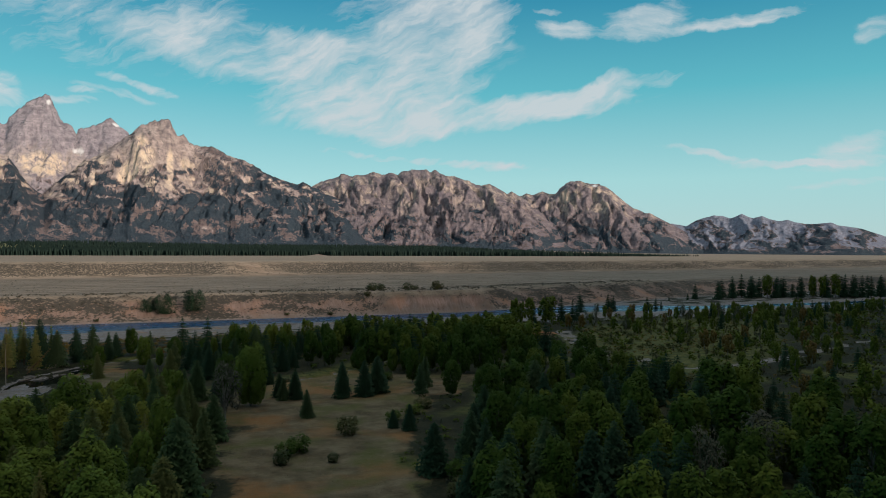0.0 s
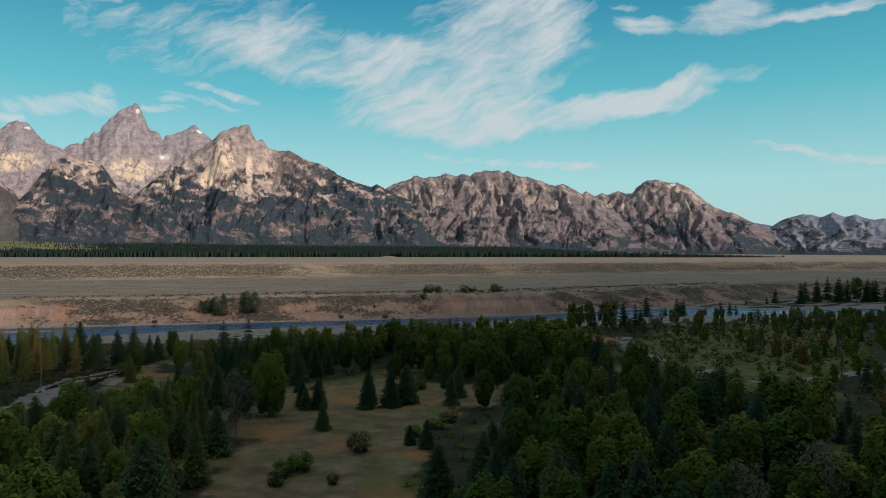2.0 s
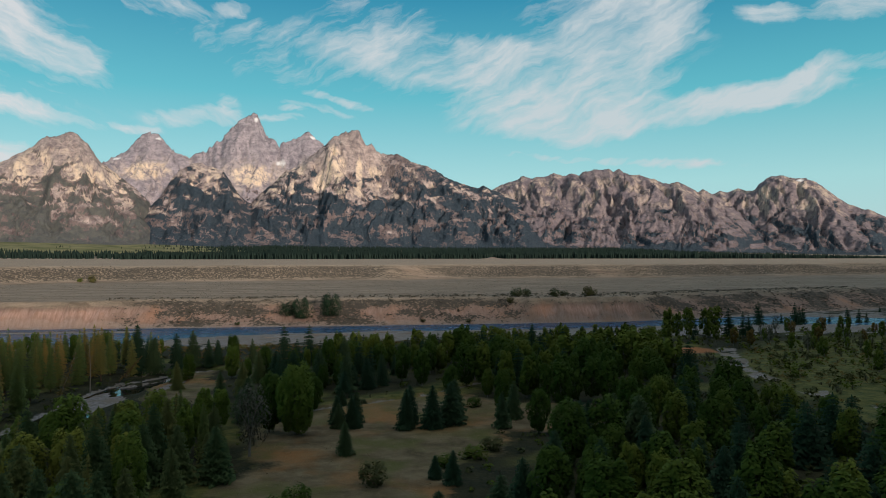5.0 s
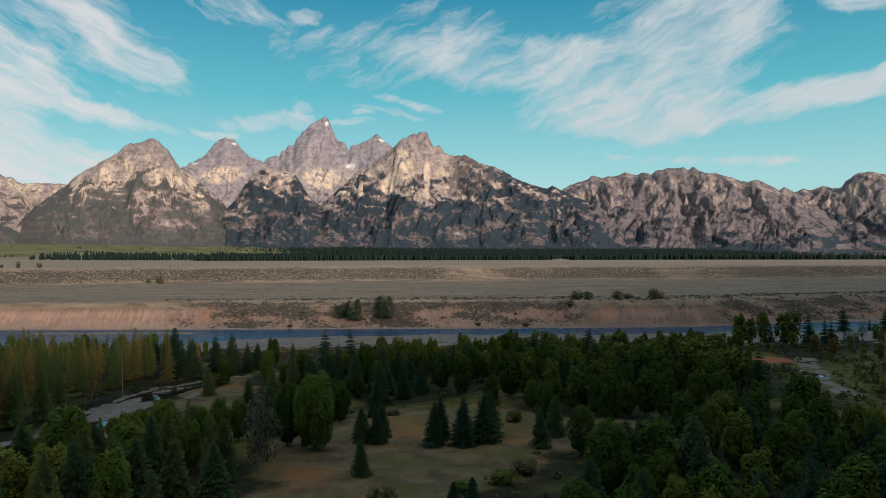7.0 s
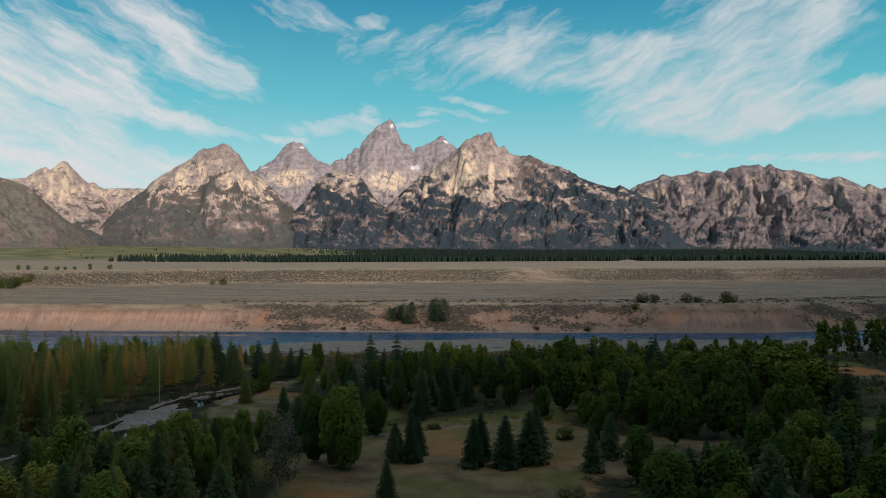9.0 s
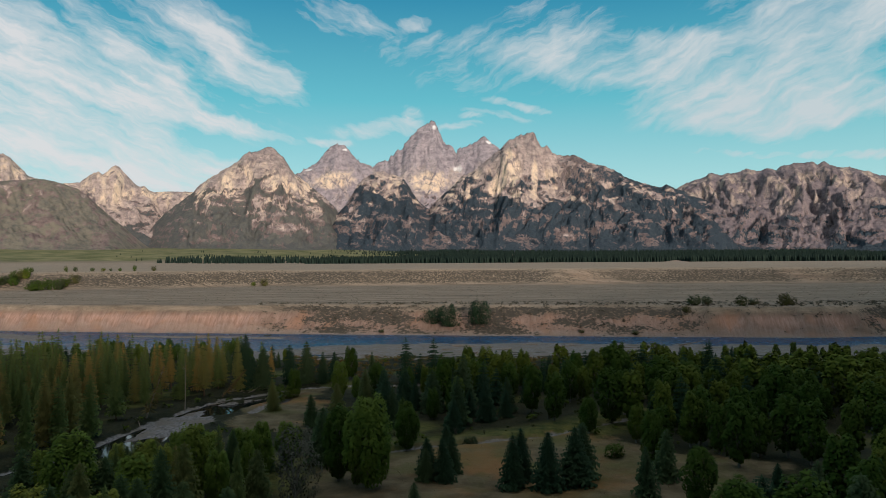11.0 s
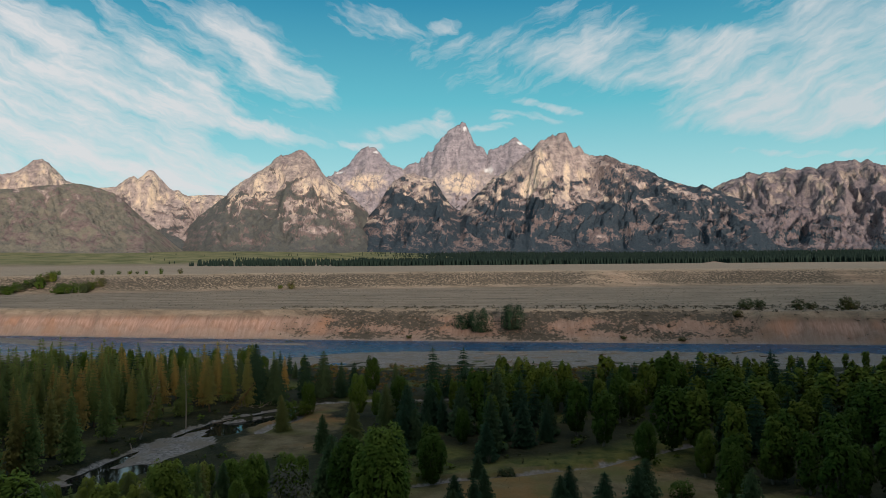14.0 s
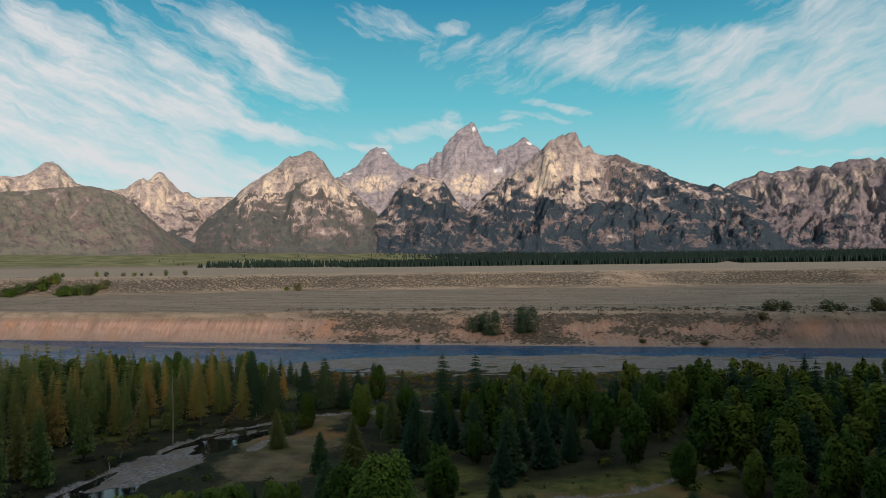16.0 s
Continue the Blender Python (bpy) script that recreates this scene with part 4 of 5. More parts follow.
def free(x, y, gap):
    i, j = int(x // 8), int(y // 8)
    return all(math.hypot(x - a, y - b) >= gap for p in (i - 1, i, i + 1) for q in (j - 1, j, j + 1) for a, b in taken.get((p, q), ()))


def stand(kind, x, y, tall, wide=1.0):
    """Note a tree."""
    taken.setdefault((int(x // 8), int(y // 8)), []).append((x, y))
    TREES.append((kind, x, y, tall, wide))


SPRUCES_A = [(-104, 314, 20), (-98, 315, 15), (-91, 326, 15), (-85, 327, 16), (-79, 327, 12), (-48, 334, 17), (-38, 332, 18), (-43, 334, 11),
             (-33, 335, 10), (-24, 286, 17), (-58, 261, 12), (-65, 259, 9), (-45, 225, 13), (-45, 260, 12), (-42, 260, 11), (-33, 279, 13),
             (-10, 280, 11), (42, 322, 14), (63, 329, 16), (67, 325, 13), (-82, 278, 10), (-14, 290, 12), (-25, 255, 9), (-56, 232, 9),
             (31, 301, 12), (-55, 287, 12), (-126, 237, 17), (-128, 247, 17), (-124, 263, 17), (-53, 224, 13), (-26, 243, 6), (-24, 262, 14)]
SPRUCES_B = [(-10, 208, 11), (16, 205, 10), (22, 216, 11), (-3, 207, 12), (3, 211, 12), (42, 208, 6), (-24, 212, 9), (-28, 212, 7),
             (-27, 185, 8), (-8, 214, 11), (5, 216, 12), (-28, 217, 8), (-23, 218, 9), (-120, 243, 17), (-93, 178, 15), (-74, 162, 13),
             (-72, 171, 13), (-68, 170, 13), (-62, 172, 12), (-58, 194, 11), (-57, 180, 8), (-54, 183, 6), (15, 158, 11), (20, 146, 12),
             (39, 184, 11), (309, 477, 14), (-54, 170, 12), (-66, 121, 18), (-69, 107, 15), (-84, 149, 15), (-73, 106, 14), (-2, 102, 16)]
SPRUCES_C = [(-20, 98, 11), (-15, 124, 11), (-9, 164, 5), (-6, 160, 7), (-9, 103, 14), (5, 96, 14), (18, 78, 9), (37, 66, 13),
             (-5, 120, 12), (-80, 181, 13), (-76, 137, 14), (265, 463, 17), (290, 459, 16), (296, 463, 13), (285, 467, 8), (340, 470, 13),
             (347, 468, 12), (356, 471, 9), (329, 475, 7), (425, 537, 5), (469, 547, 16), (484, 531, 20), (455, 543, 7), (520, 546, 24),
             (529, 542, 26), (540, 538, 25), (555, 543, 23), (573, 535, 24), (581, 532, 23), (598, 525, 24), (624, 515, 26), (644, 507, 26)]
SPRUCES_D = [(199, 392, 17), (206, 389, 15), (212, 393, 13), (508, 549, 22), (548, 547, 24), (606, 530, 23), (616, 524, 24), (632, 520, 25), (668, 512, 25), (672, 496, 24), (700, 503, 25), (724, 500, 25),
             (735, 492, 24), (748, 496, 25), (762, 492, 24), (780, 494, 25), (800, 498, 24), (495, 540, 18), (512, 538, 20), (650, 514, 24), (586, 540, 22), (566, 530, 22),
             (653, 504, 26), (662, 500, 25), (590, 529, 17), (679, 504, 25), (691, 499, 24), (714, 490, 25)]
COTTONWOODS_A = [(-30, 284, 16), (-3, 279, 14), (11, 338, 14), (10, 295, 13), (20, 316, 14), (30, 325, 16), (47, 316, 13), (77, 328, 15),
                 (58, 286, 12), (34, 242, 13), (39, 236, 12), (-19, 311, 12), (-14, 312, 13), (-4, 316, 14), (-9, 305, 12), (-66, 298, 12),
                 (-54, 301, 11), (-35, 236, 10), (56, 324, 13), (11, 254, 9), (-82, 301, 9), (-46, 210, 15), (-36, 240, 11), (3, 269, 13),
                 (30, 253, 14), (37, 244, 14), (21, 224, 12), (24, 198, 11), (67, 281, 14), (57, 229, 14), (47, 244, 14), (67, 232, 14)]
COTTONWOODS_B = [(74, 230, 13), (78, 336, 15), (55, 195, 12), (106, 334, 13), (55, 183, 12), (78, 217, 13), (-39, 206, 17), (-86, 180, 16),
                 (-79, 201, 9), (46, 181, 14), (25, 143, 11), (28, 136, 11), (46, 135, 13), (57, 171, 13), (65, 196, 14), (86, 210, 16),
                 (49, 198, 14), (40, 225, 14), (54, 234, 14), (-64, 190, 11), (-79, 159, 14), (-87, 159, 13), (155, 380, 18), (183, 389, 17),
                 (-79, 110, 17), (-90, 111, 14), (-88, 121, 14), (19, 88, 14), (44, 79, 13), (36, 120, 15), (18, 107, 14), (106, 150, 13)]
COTTONWOODS_C = [(85, 160, 12), (-14, 83, 10), (7, 136, 13), (12, 111, 13), (17, 95, 12), (83, 93, 12), (57, 93, 12), (107, 122, 9),
                 (13, 133, 13), (30, 141, 13), (-73, 178, 13), (-91, 148, 14), (-96, 143, 15), (564, 539, 24), (610, 521, 24), (635, 511, 25),
                 (621, 516, 23), (703, 494, 25), (174, 392, 17), (191, 395, 17), (165, 388, 15), (150, 372, 12)]
THIN_TREES_A = [(-49, 188, 16), (42, 90, 15), (22, 86, 14)]

for x, y, h in SPRUCES_A + SPRUCES_B + SPRUCES_C + SPRUCES_D:
    slim = x < -110
    stand("slim" if slim else "full", x, y, h, 1.0 if y > 300 else 1.14)
for x, y, h in COTTONWOODS_A + COTTONWOODS_B + COTTONWOODS_C:
    stand("round" if (x, y) == (-39, 206) else "cotton", x, y, h, rng.uniform(0.9, 1.2))
for x, y, h in THIN_TREES_A:
    stand("thin", x, y, h)


def cap(x, y):
    """Trees get lower towards the creek and the open middle, where the view is clear."""
    if y < 108:
        return 20.0
    side = math.degrees(math.atan2(x + 16, y - 108))
    return 45.0 - (0.295 if side < 8 else 0.25) * math.hypot(x + 16, y - 108)


def grove(outline, count, gap, kinds, tall, seed, wide=(0.85, 1.15)):
    """Fill an outline with trees that keep apart and clear of water, gravel and meadow."""
    r = random.Random(seed)
    xs, ys = [p[0] for p in outline], [p[1] for p in outline]
    made = 0
    for _ in range(count * 14):
        x, y = r.uniform(min(xs), max(xs)), r.uniform(min(ys), max(ys))
        if made >= count:
            break
        if float(inside(x, y, outline)) < 0 or not free(x, y, gap):
            continue
        z, cov = land(x, y)
        if z < -0.35 or cov[0] > 0.5 or cov[3] > 0.45:
            continue
        h = r.uniform(*tall)
        if -112 < x < 110 and y < 260:
            h = min(h, cap(x, y))
        if h < 4 and h < tall[0]:
            continue
        stand(r.choice(kinds), x, y, h, r.uniform(*wide))
        made += 1


SC, CC = ["full", "cotton"], ["cotton", "cotton", "cotton", "full"]
grove([(-106, 206), (-84, 211), (-58, 196), (-52, 170), (-62, 137), (-66, 90), (-100, 60), (-150, 80)], 120, 4.2, ["full", "cotton", "full", "slim"], (11, 17), 1)
grove([(-104, 206), (-58, 196), (-60, 232), (-78, 250), (-95, 251), (-106, 225)], 30, 5.0, CC, (8, 13), 2)
grove([(-21, 100), (9, 160), (47, 200), (95, 217), (102, 165), (90, 97), (30, 40), (-25, 70)], 110, 6.0, CC + ["full"], (8, 15.5), 3, (1.05, 1.45))
grove([(14, 246), (43, 227), (72, 210), (100, 215), (104, 279), (125, 335), (70, 350), (19, 330), (30, 300), (8, 262)], 90, 5.8, CC, (9, 15.5), 4, (1.05, 1.45))
grove([(-95, 335), (88, 343), (60, 300), (20, 300), (-20, 292), (-40, 330), (-60, 332)], 60, 4.6, SC, (9, 14), 5)
grove([(-60, 262), (-40, 250), (-25, 262), (-2, 275), (10, 300), (-30, 310), (-62, 300), (-58, 280)], 20, 5.5, SC, (7, 12), 6)
grove([(-119, 244), (-118, 270), (-113, 300), (-102, 312), (-96, 330), (-190, 350), (-260, 330), (-250, 240), (-160, 205), (-128, 215)], 240, 3.7, ["slim"], (14, 19), 7)
grove([(-230, 345), (-110, 335), (-100, 372), (-130, 392), (-240, 392)], 85, 5.0, ["cotton", "cotton", "full"], (6, 10), 8)
grove([(120, 350), (190, 375), (200, 420), (60, 400), (70, 350)], 26, 6.5, CC, (6, 10), 9)
grove([(80, 110), (150, 130), (280, 210), (400, 330), (330, 430), (220, 420), (170, 370), (190, 300), (130, 180)], 150, 6.0, ["cotton", "cotton", "gold", "cotton", "cotton", "thin", "full"], (6, 11), 10)
grove([(290, 330), (500, 360), (620, 440), (340, 440)], 90, 6.5, ["cotton", "cotton", "full"], (6, 11), 11)



def off_path(tree):
    """How far a tree stands from the open ground between meadow and creek."""
    return float(near_line(tree[1], tree[2], [(-70, 115), (-25, 140), (-20, 215), (-112, 250), (-108, 300)]))


def place(tree):
    kind, x, y, tall, wide = tree
    return Matrix.Translation((x, y, height(x, y) - 0.05)) @ pose(0, 0, 0, rng.uniform(-2, 2), rng.uniform(-2, 2), rng.uniform(0, 360)) \
        @ Matrix.Diagonal((tall * wide, tall * wide, tall, 1))


def joined(name, parts, label, category):
    """Many plants in one mesh. parts: (mesh, [poses]); the meshes keep their materials."""
    co, loops, sizes, slots, mats, nor = [], [], [], [], [], []
    start = 0
    for me, poses in parts:
        v = np.empty(len(me.vertices) * 3)
        me.vertices.foreach_get("co", v)
        v = np.c_[v.reshape(-1, 3), np.ones(len(v) // 3)]
        corner, size = np.empty(len(me.loops), np.int32), np.empty(len(me.polygons), np.int32)
        me.loops.foreach_get("vertex_index", corner)
        me.polygons.foreach_get("loop_total", size)
        m = me.materials[0]
        if m not in mats:
            mats.append(m)
        for pose_m in poses:
            co.append((v @ np.array(pose_m).T)[:, :3])
            if me.name in NORMALS:
                turned = NORMALS[me.name] @ np.array(pose_m.to_3x3().normalized()).T
                nor.append(turned / np.linalg.norm(turned, axis=1, keepdims=True))
            else:
                nor.append(np.zeros((len(v), 3)))
            loops.append(corner + start), sizes.append(size)
            slots.append(np.full(len(size), mats.index(m), np.int32))
            start += len(v)
    co, loops, sizes, slots = (np.concatenate(a) for a in (co, loops, sizes, slots))
    me = bpy.data.meshes.new(name)
    me.vertices.add(len(co)), me.loops.add(len(loops)), me.polygons.add(len(sizes))
    me.vertices.foreach_set("co", co.ravel())
    me.loops.foreach_set("vertex_index", loops)
    me.polygons.foreach_set("loop_start", np.concatenate(([0], np.cumsum(sizes)[:-1])).astype(np.int32))
    me.update(calc_edges=True)
    for m in mats:
        me.materials.append(m)
    me.polygons.foreach_set("material_index", slots)
    nor = np.concatenate(nor)
    if nor.any():
        me.shade_smooth()
        me.normals_split_custom_set_from_vertices(nor.tolist())
    return tagged(new(name, me), label, category, kind="stuff")


TREES.sort(key=off_path)
counts, rest = {}, {}
for tree in TREES:
    kind = tree[0]
    family = "spruce" if kind in ("full", "slim") else "cottonwood"
    counts[family] = counts.get(family, 0) + 1
    if kind == "cotton" and counts[family] <= 80:
        kind = "near"
    if kind == "full" and counts[family] <= 80:
        kind = "fine"
    # trees on the left take the copies coloured for warm light
    if tree[1] < -50 and tree[2] < 300 and kind in ("full", "fine", "cotton", "near") and counts[family] <= 295:
        kind = "lit_fine" if family == "spruce" else "lit_near"
    model = models[kind][rng.randrange(len(models[kind]))]
    if counts[family] <= 295:
        copy_thing(model, place(tree))
    else:
        pick = rng.randrange(3) * 2
        m = place(tree)
        for me in sparse[kind][pick:pick + 2]:
            rest.setdefault(family, {}).setdefault(me.name, (me, []))[1].append(m)
for family, parts in rest.items():
    joined(family + "_woodland", list(parts.values()), "dense " + family + " woodland on the river flats", "woodland")
for pool in models.values():
    for root in pool:
        for o in list(root.children):
            bpy.data.objects.remove(o)
        bpy.data.objects.remove(root)

# ---------------------------------------------------------------- shrubs, sagebrush, far woods
sage_mat = foliage("sagebrush", (0.045, 0.042, 0.032), (0.11, 0.10, 0.075), (0.09, 0.085, 0.05))
rust_mat = foliage("rust-red willow", (0.10, 0.045, 0.018), (0.19, 0.10, 0.035), (0.11, 0.10, 0.03))
straw_mat = foliage("straw", (0.14, 0.11, 0.06), (0.26, 0.21, 0.13), (0.20, 0.14, 0.06))
far_spruce_mat = foliage("far spruces", (0.008, 0.016, 0.014), (0.022, 0.036, 0.027), (0.03, 0.04, 0.02))


def shrub_mesh(seed, mat, leaves, size, spread=1.0):
    """A low shrub one metre high made of leaf clumps."""
    r = random.Random(seed)
    v, f = [], []
    lobes = [(Vector((r.uniform(-0.45, 0.45) * spread, r.uniform(-0.45, 0.45) * spread, r.uniform(0.3, 0.62))), r.uniform(0.26, 0.42)) for _ in range(6)]
    for i in range(leaves):
        c, rad = lobes[i % 6]
        d = Vector((r.gauss(0, 1), r.gauss(0, 1), r.gauss(0.3, 1))).normalized()
        p = c + d * rad * r.uniform(0.6, 1.1)
        p.z = max(p.z, 0.02)
        n = (d + Vector((r.uniform(-0.8, 0.8), r.uniform(-0.8, 0.8), r.uniform(-0.2, 0.8)))).normalized()
        a = n.cross(Vector((r.uniform(-1, 1), r.uniform(-1, 1), 0.3))).normalized()
        b = n.cross(a)
        s = size * r.uniform(0.6, 1.3)
        k = len(v)
        v += [tuple(p + a * s), tuple(p + b * s * 0.6), tuple(p - a * s * 0.8), tuple(p - b * s * 0.6)]
        f.append((k, k + 1, k + 2, k + 3))
    return soup("shrub", v, f, mat)


def twig_mesh(seed, mat, twigs):
    """A bare shrub: thin upright stems fanning out."""
    r = random.Random(seed)
    v, f = [], []
    for _ in range(twigs):
        t, lean = r.uniform(0, 6.3), r.uniform(0.05, 0.5)
        tip = Vector((math.cos(t) * lean, math.sin(t) * lean, r.uniform(0.6, 1.0)))
        base = Vector((math.cos(t), math.sin(t), 0)) * 0.06
        side = Vector((-math.sin(t), math.cos(t), 0)) * 0.022
        k = len(v)
        v += [tuple(base - side), tuple(base + side), tuple(tip)]
        f.append((k, k + 1, k + 2))
        for q in (0.5, 0.75):
            p = base.lerp(tip, q)
            e = p + Vector((r.uniform(-0.2, 0.2), r.uniform(-0.2, 0.2), 0.18))
            k = len(v)
            v += [tuple(p - side * 0.6), tuple(p + side * 0.6), tuple(e)]
            f.append((k, k + 1, k + 2))
    return soup("shrub", v, f, mat)


def scatter(outline, count, seed, keep, tall, wide=(0.8, 1.5), clump=0.0, scale=14):
    """Poses of small plants in an outline where keep(z, cover, growth) allows it."""
    r = np.random.RandomState(seed)
    xs, ys = [p[0] for p in outline], [p[1] for p in outline]
    x, y = r.uniform(min(xs), max(xs), count * 4), r.uniform(min(ys), max(ys), count * 4)
    ok = inside(x, y, outline) > 0
    x, y = x[ok], y[ok]
    z, cov = land(x, y)
    ok = keep(x, y, z, cov) & (perlin(x / scale, y / scale, seed + 90) + r.uniform(-0.4, 0.4, len(x)) > clump)
    x, y, z = x[ok][:count], y[ok][:count], z[ok][:count]
    out = []
    for a, b, c in zip(x, y, z):
        h = r.uniform(*tall)
        k = h * r.uniform(*wide)
        out.append(Matrix.Translation((a, b, c - 0.03)) @ Matrix.Rotation(r.uniform(0, 6.3), 4, "Z") @ Matrix.Diagonal((k, k, h, 1)))
    return out


def dealt(meshes, poses):
    return [(me, poses[i::len(meshes)]) for i, me in enumerate(meshes)]


willows = [shrub_mesh(100 + i, willow_mat, 30, 0.20) for i in range(3)]
greens = [shrub_mesh(110 + i, leaf_mat, 30, 0.20) for i in range(3)]
twiggy = [twig_mesh(120 + i, grey_mat, 26) for i in range(2)]
golden = [shrub_mesh(130 + i, gold_mat, 40, 0.16) for i in range(2)]
rusty = [shrub_mesh(135 + i, rust_mat, 40, 0.16) for i in range(2)]


def open_ground(x, y, z, c):
    return (z > -0.6) & (c[:, 0] < 0.45) & (c[:, 3] < 0.35)


RIGHT_FLATS = [(95, 100), (160, 120), (330, 230), (520, 380), (620, 446), (250, 446), (130, 400), (120, 330), (100, 200)]
WOODS = [(-160, 70), (-60, 70), (-20, 90), (60, 50), (130, 110), (110, 340), (60, 400), (-230, 400), (-240, 240)]
parts = dealt(willows + greens, scatter(RIGHT_FLATS, 1500, 1, open_ground, (1.2, 3.4), (0.8, 1.4), -0.15))
parts += dealt(twiggy, scatter(RIGHT_FLATS, 420, 2, open_ground, (1.5, 3.2), (0.9, 1.4), 0.0, 30))
parts += dealt(golden, scatter(RIGHT_FLATS, 260, 3, open_ground, (0.6, 1.6), (1.0, 1.8), 0.05, 30))
parts += dealt(golden + [greens[0]], scatter([(122, 250), (205, 235), (240, 350), (170, 345)], 420, 12, open_ground, (0.4, 1.1), (1.2, 2.2), -0.4, 18))
joined("willow_thicket", parts, "mixed green, grey and yellow willow thicket on gravelly flats", "shrubs")
parts = dealt(willows + greens, scatter(WOODS, 1700, 4, open_ground, (0.6, 2.0), (0.9, 1.6), -0.3))
parts += dealt(twiggy, scatter(WOODS, 260, 5, open_ground, (1.2, 3.0), (0.8, 1.2), 0.1, 24))
parts += dealt(rusty + golden, scatter([(-90, 338), (-20, 338), (60, 350), (60, 400), (-120, 400)], 520, 6, open_ground, (0.8, 1.8), (1.2, 2.0), -0.5))
joined("undergrowth", parts, "low shrubs and bare twigs under the trees", "shrubs")


def beyond_bank(x, y, z, c):
    return (z > 1.5) & (c[:, 2] < 0.75)


BLUFF = [(-180, 508), (-100, 508), (60, 500), (120, 498), (200, 500), (300, 530), (480, 570), (480, 640), (200, 570), (-180, 560)]
bushes = [shrub_mesh(140 + i, sage_mat, 14, 0.30) for i in range(4)]
parts = dealt(bushes, scatter(BLUFF, 2600, 7, beyond_bank, (0.5, 1.5), (0.9, 1.7), -0.1, 8))
SCARP = [(-700, 735), (-450, 790), (-280, 880), (800, 900), (1100, 960), (1100, 1080), (800, 1040), (100, 985), (-280, 950), (-450, 860), (-700, 810)]
low = [shrub_mesh(150 + i, sage_mat, 5, 0.5) for i in range(3)]
parts += dealt(low, scatter(SCARP, 5200, 8, lambda x, y, z, c: (z > 18.5) & (z < 34.5) & (c[:, 2] < 0.3), (0.5, 1.2), (1.0, 2.0), -0.25, 30))
TERRACE = [(-420, 540), (420, 580), (560, 860), (-620, 860)]
parts += dealt(low, scatter(TERRACE, 6000, 9, lambda x, y, z, c: (z > 15) & (c[:, 2] < 0.5), (0.25, 0.5), (1.0, 2.2), -0.3, 40))
joined("sagebrush", parts, "grey-brown sagebrush dotting the bluff and terraces", "sagebrush")


def tuft_mesh(seed):
    r = random.Random(seed)
    v, f = [], []
    for _ in range(5):
        t, q = r.uniform(0, 6.3), r.uniform(0.2, 0.7)
        k = len(v)
        b = Vector((r.uniform(-0.3, 0.3), r.uniform(-0.3, 0.3), 0))
        s = Vector((math.cos(t), math.sin(t), 0)) * 0.16
        v += [tuple(b - s), tuple(b + s), tuple(b + Vector((math.cos(t + 1) * q, math.sin(t + 1) * q, r.uniform(0.5, 1.0))))]
        f.append((k, k + 1, k + 2))
    return soup("tuft", v, f, straw_mat)


parts = dealt([tuft_mesh(160 + i) for i in range(3)],
              scatter([(-110, 95), (-20, 95), (70, 215), (70, 260), (-60, 330), (-100, 320)], 3000, 10, lambda x, y, z, c: c[:, 3] > 0.3, (0.15, 0.35), (0.8, 1.6), -0.15, 9))
joined("dry_grass", parts, "short dry tan grass of the clearings", "grass")

# far woods on the plain
r = random.Random(11)
cone = soup("cone", [(0, 0, 1), *[(0.15 * math.cos(i * 1.571), 0.15 * math.sin(i * 1.571), 0.5) for i in range(4)],
                     *[(0.24 * math.cos(i * 1.571 + 0.5), 0.24 * math.sin(i * 1.571 + 0.5), -0.02) for i in range(4)]],
            [(0, 1 + i, 1 + (i + 1) % 4) for i in range(4)] + [(1 + i, 5 + i, 5 + (i + 1) % 4, 1 + (i + 1) % 4) for i in range(4)], far_spruce_mat)
poses = []
for _ in range(9000):
    x = r.uniform(-1150, 1750)
    line = 2080 + 60 * math.sin(x / 300) - max(0, x - 900) * 0.25
    y = line + r.random() ** 1.5 * 420
    if x < -560 and (y < 2200 or r.random() < 0.35 or x < -1100 + (y - 2200) * 0.5) or (480 < x < 530 and y < line + 60):
        continue
    h = r.uniform(13, 25) * min(1.0, max(0.35, (1900 - x) / 700))
    poses.append((x, y, h))
for _ in range(17000):
    x, y = r.uniform(-1500, 1400), r.uniform(2300, 3350)
    side = math.degrees(math.atan2(x + 20, y - 60))
    thick = min(1.0, max(0.0, (side + 16) / 12)) + 0.55 * float(perlin(x / 150, y / 90, 71)) - (0.25 if side < -4 else 0)
    if r.random() < thick:
        poses.append((x, y, r.uniform(11, 20) * (0.6 if side < -8 else 1.0)))
ground_z = land([p[0] for p in poses], [p[1] for p in poses])[0]
poses = [Matrix.Translation((x, y, z - 0.3)) @ Matrix.Diagonal((h * 0.8, h * 0.8, h, 1)) for (x, y, h), z in zip(poses, ground_z)]
joined("far_spruce_forest", [(cone, poses)], "dark line of spruces across the far plain", "forest")


# ---------------------------------------------------------------- trees and bushes of the bluff, single bushes
def bush(x, y, tall, wide, mat, label, leaves=420, seed=0, category="bush", group=""):
    """A rounded leafy bush standing on the ground, with its stems."""
    (cv, cf, cn), (sv, sf) = leafy_meshes(200 + seed, 0.5, 0.03, 22, int(leaves * 1.8), 1.25 / math.sqrt(leaves), 0.16, 0.12, 0.85)
    root = new(category.replace(" ", "_"))
    for name, v, f, m, normals in (("stem", sv, sf, bark_mat, None), ("foliage", cv, cf, mat, cn)):
        ob = new(name, soup(name, v, f, m, normals))
        ob.parent = root
    root.matrix_world = Matrix.Translation((x, y, height(x, y) - 0.1)) @ Matrix.Diagonal((wide, wide, tall, 1))
    return tagged(root, label, category, group)


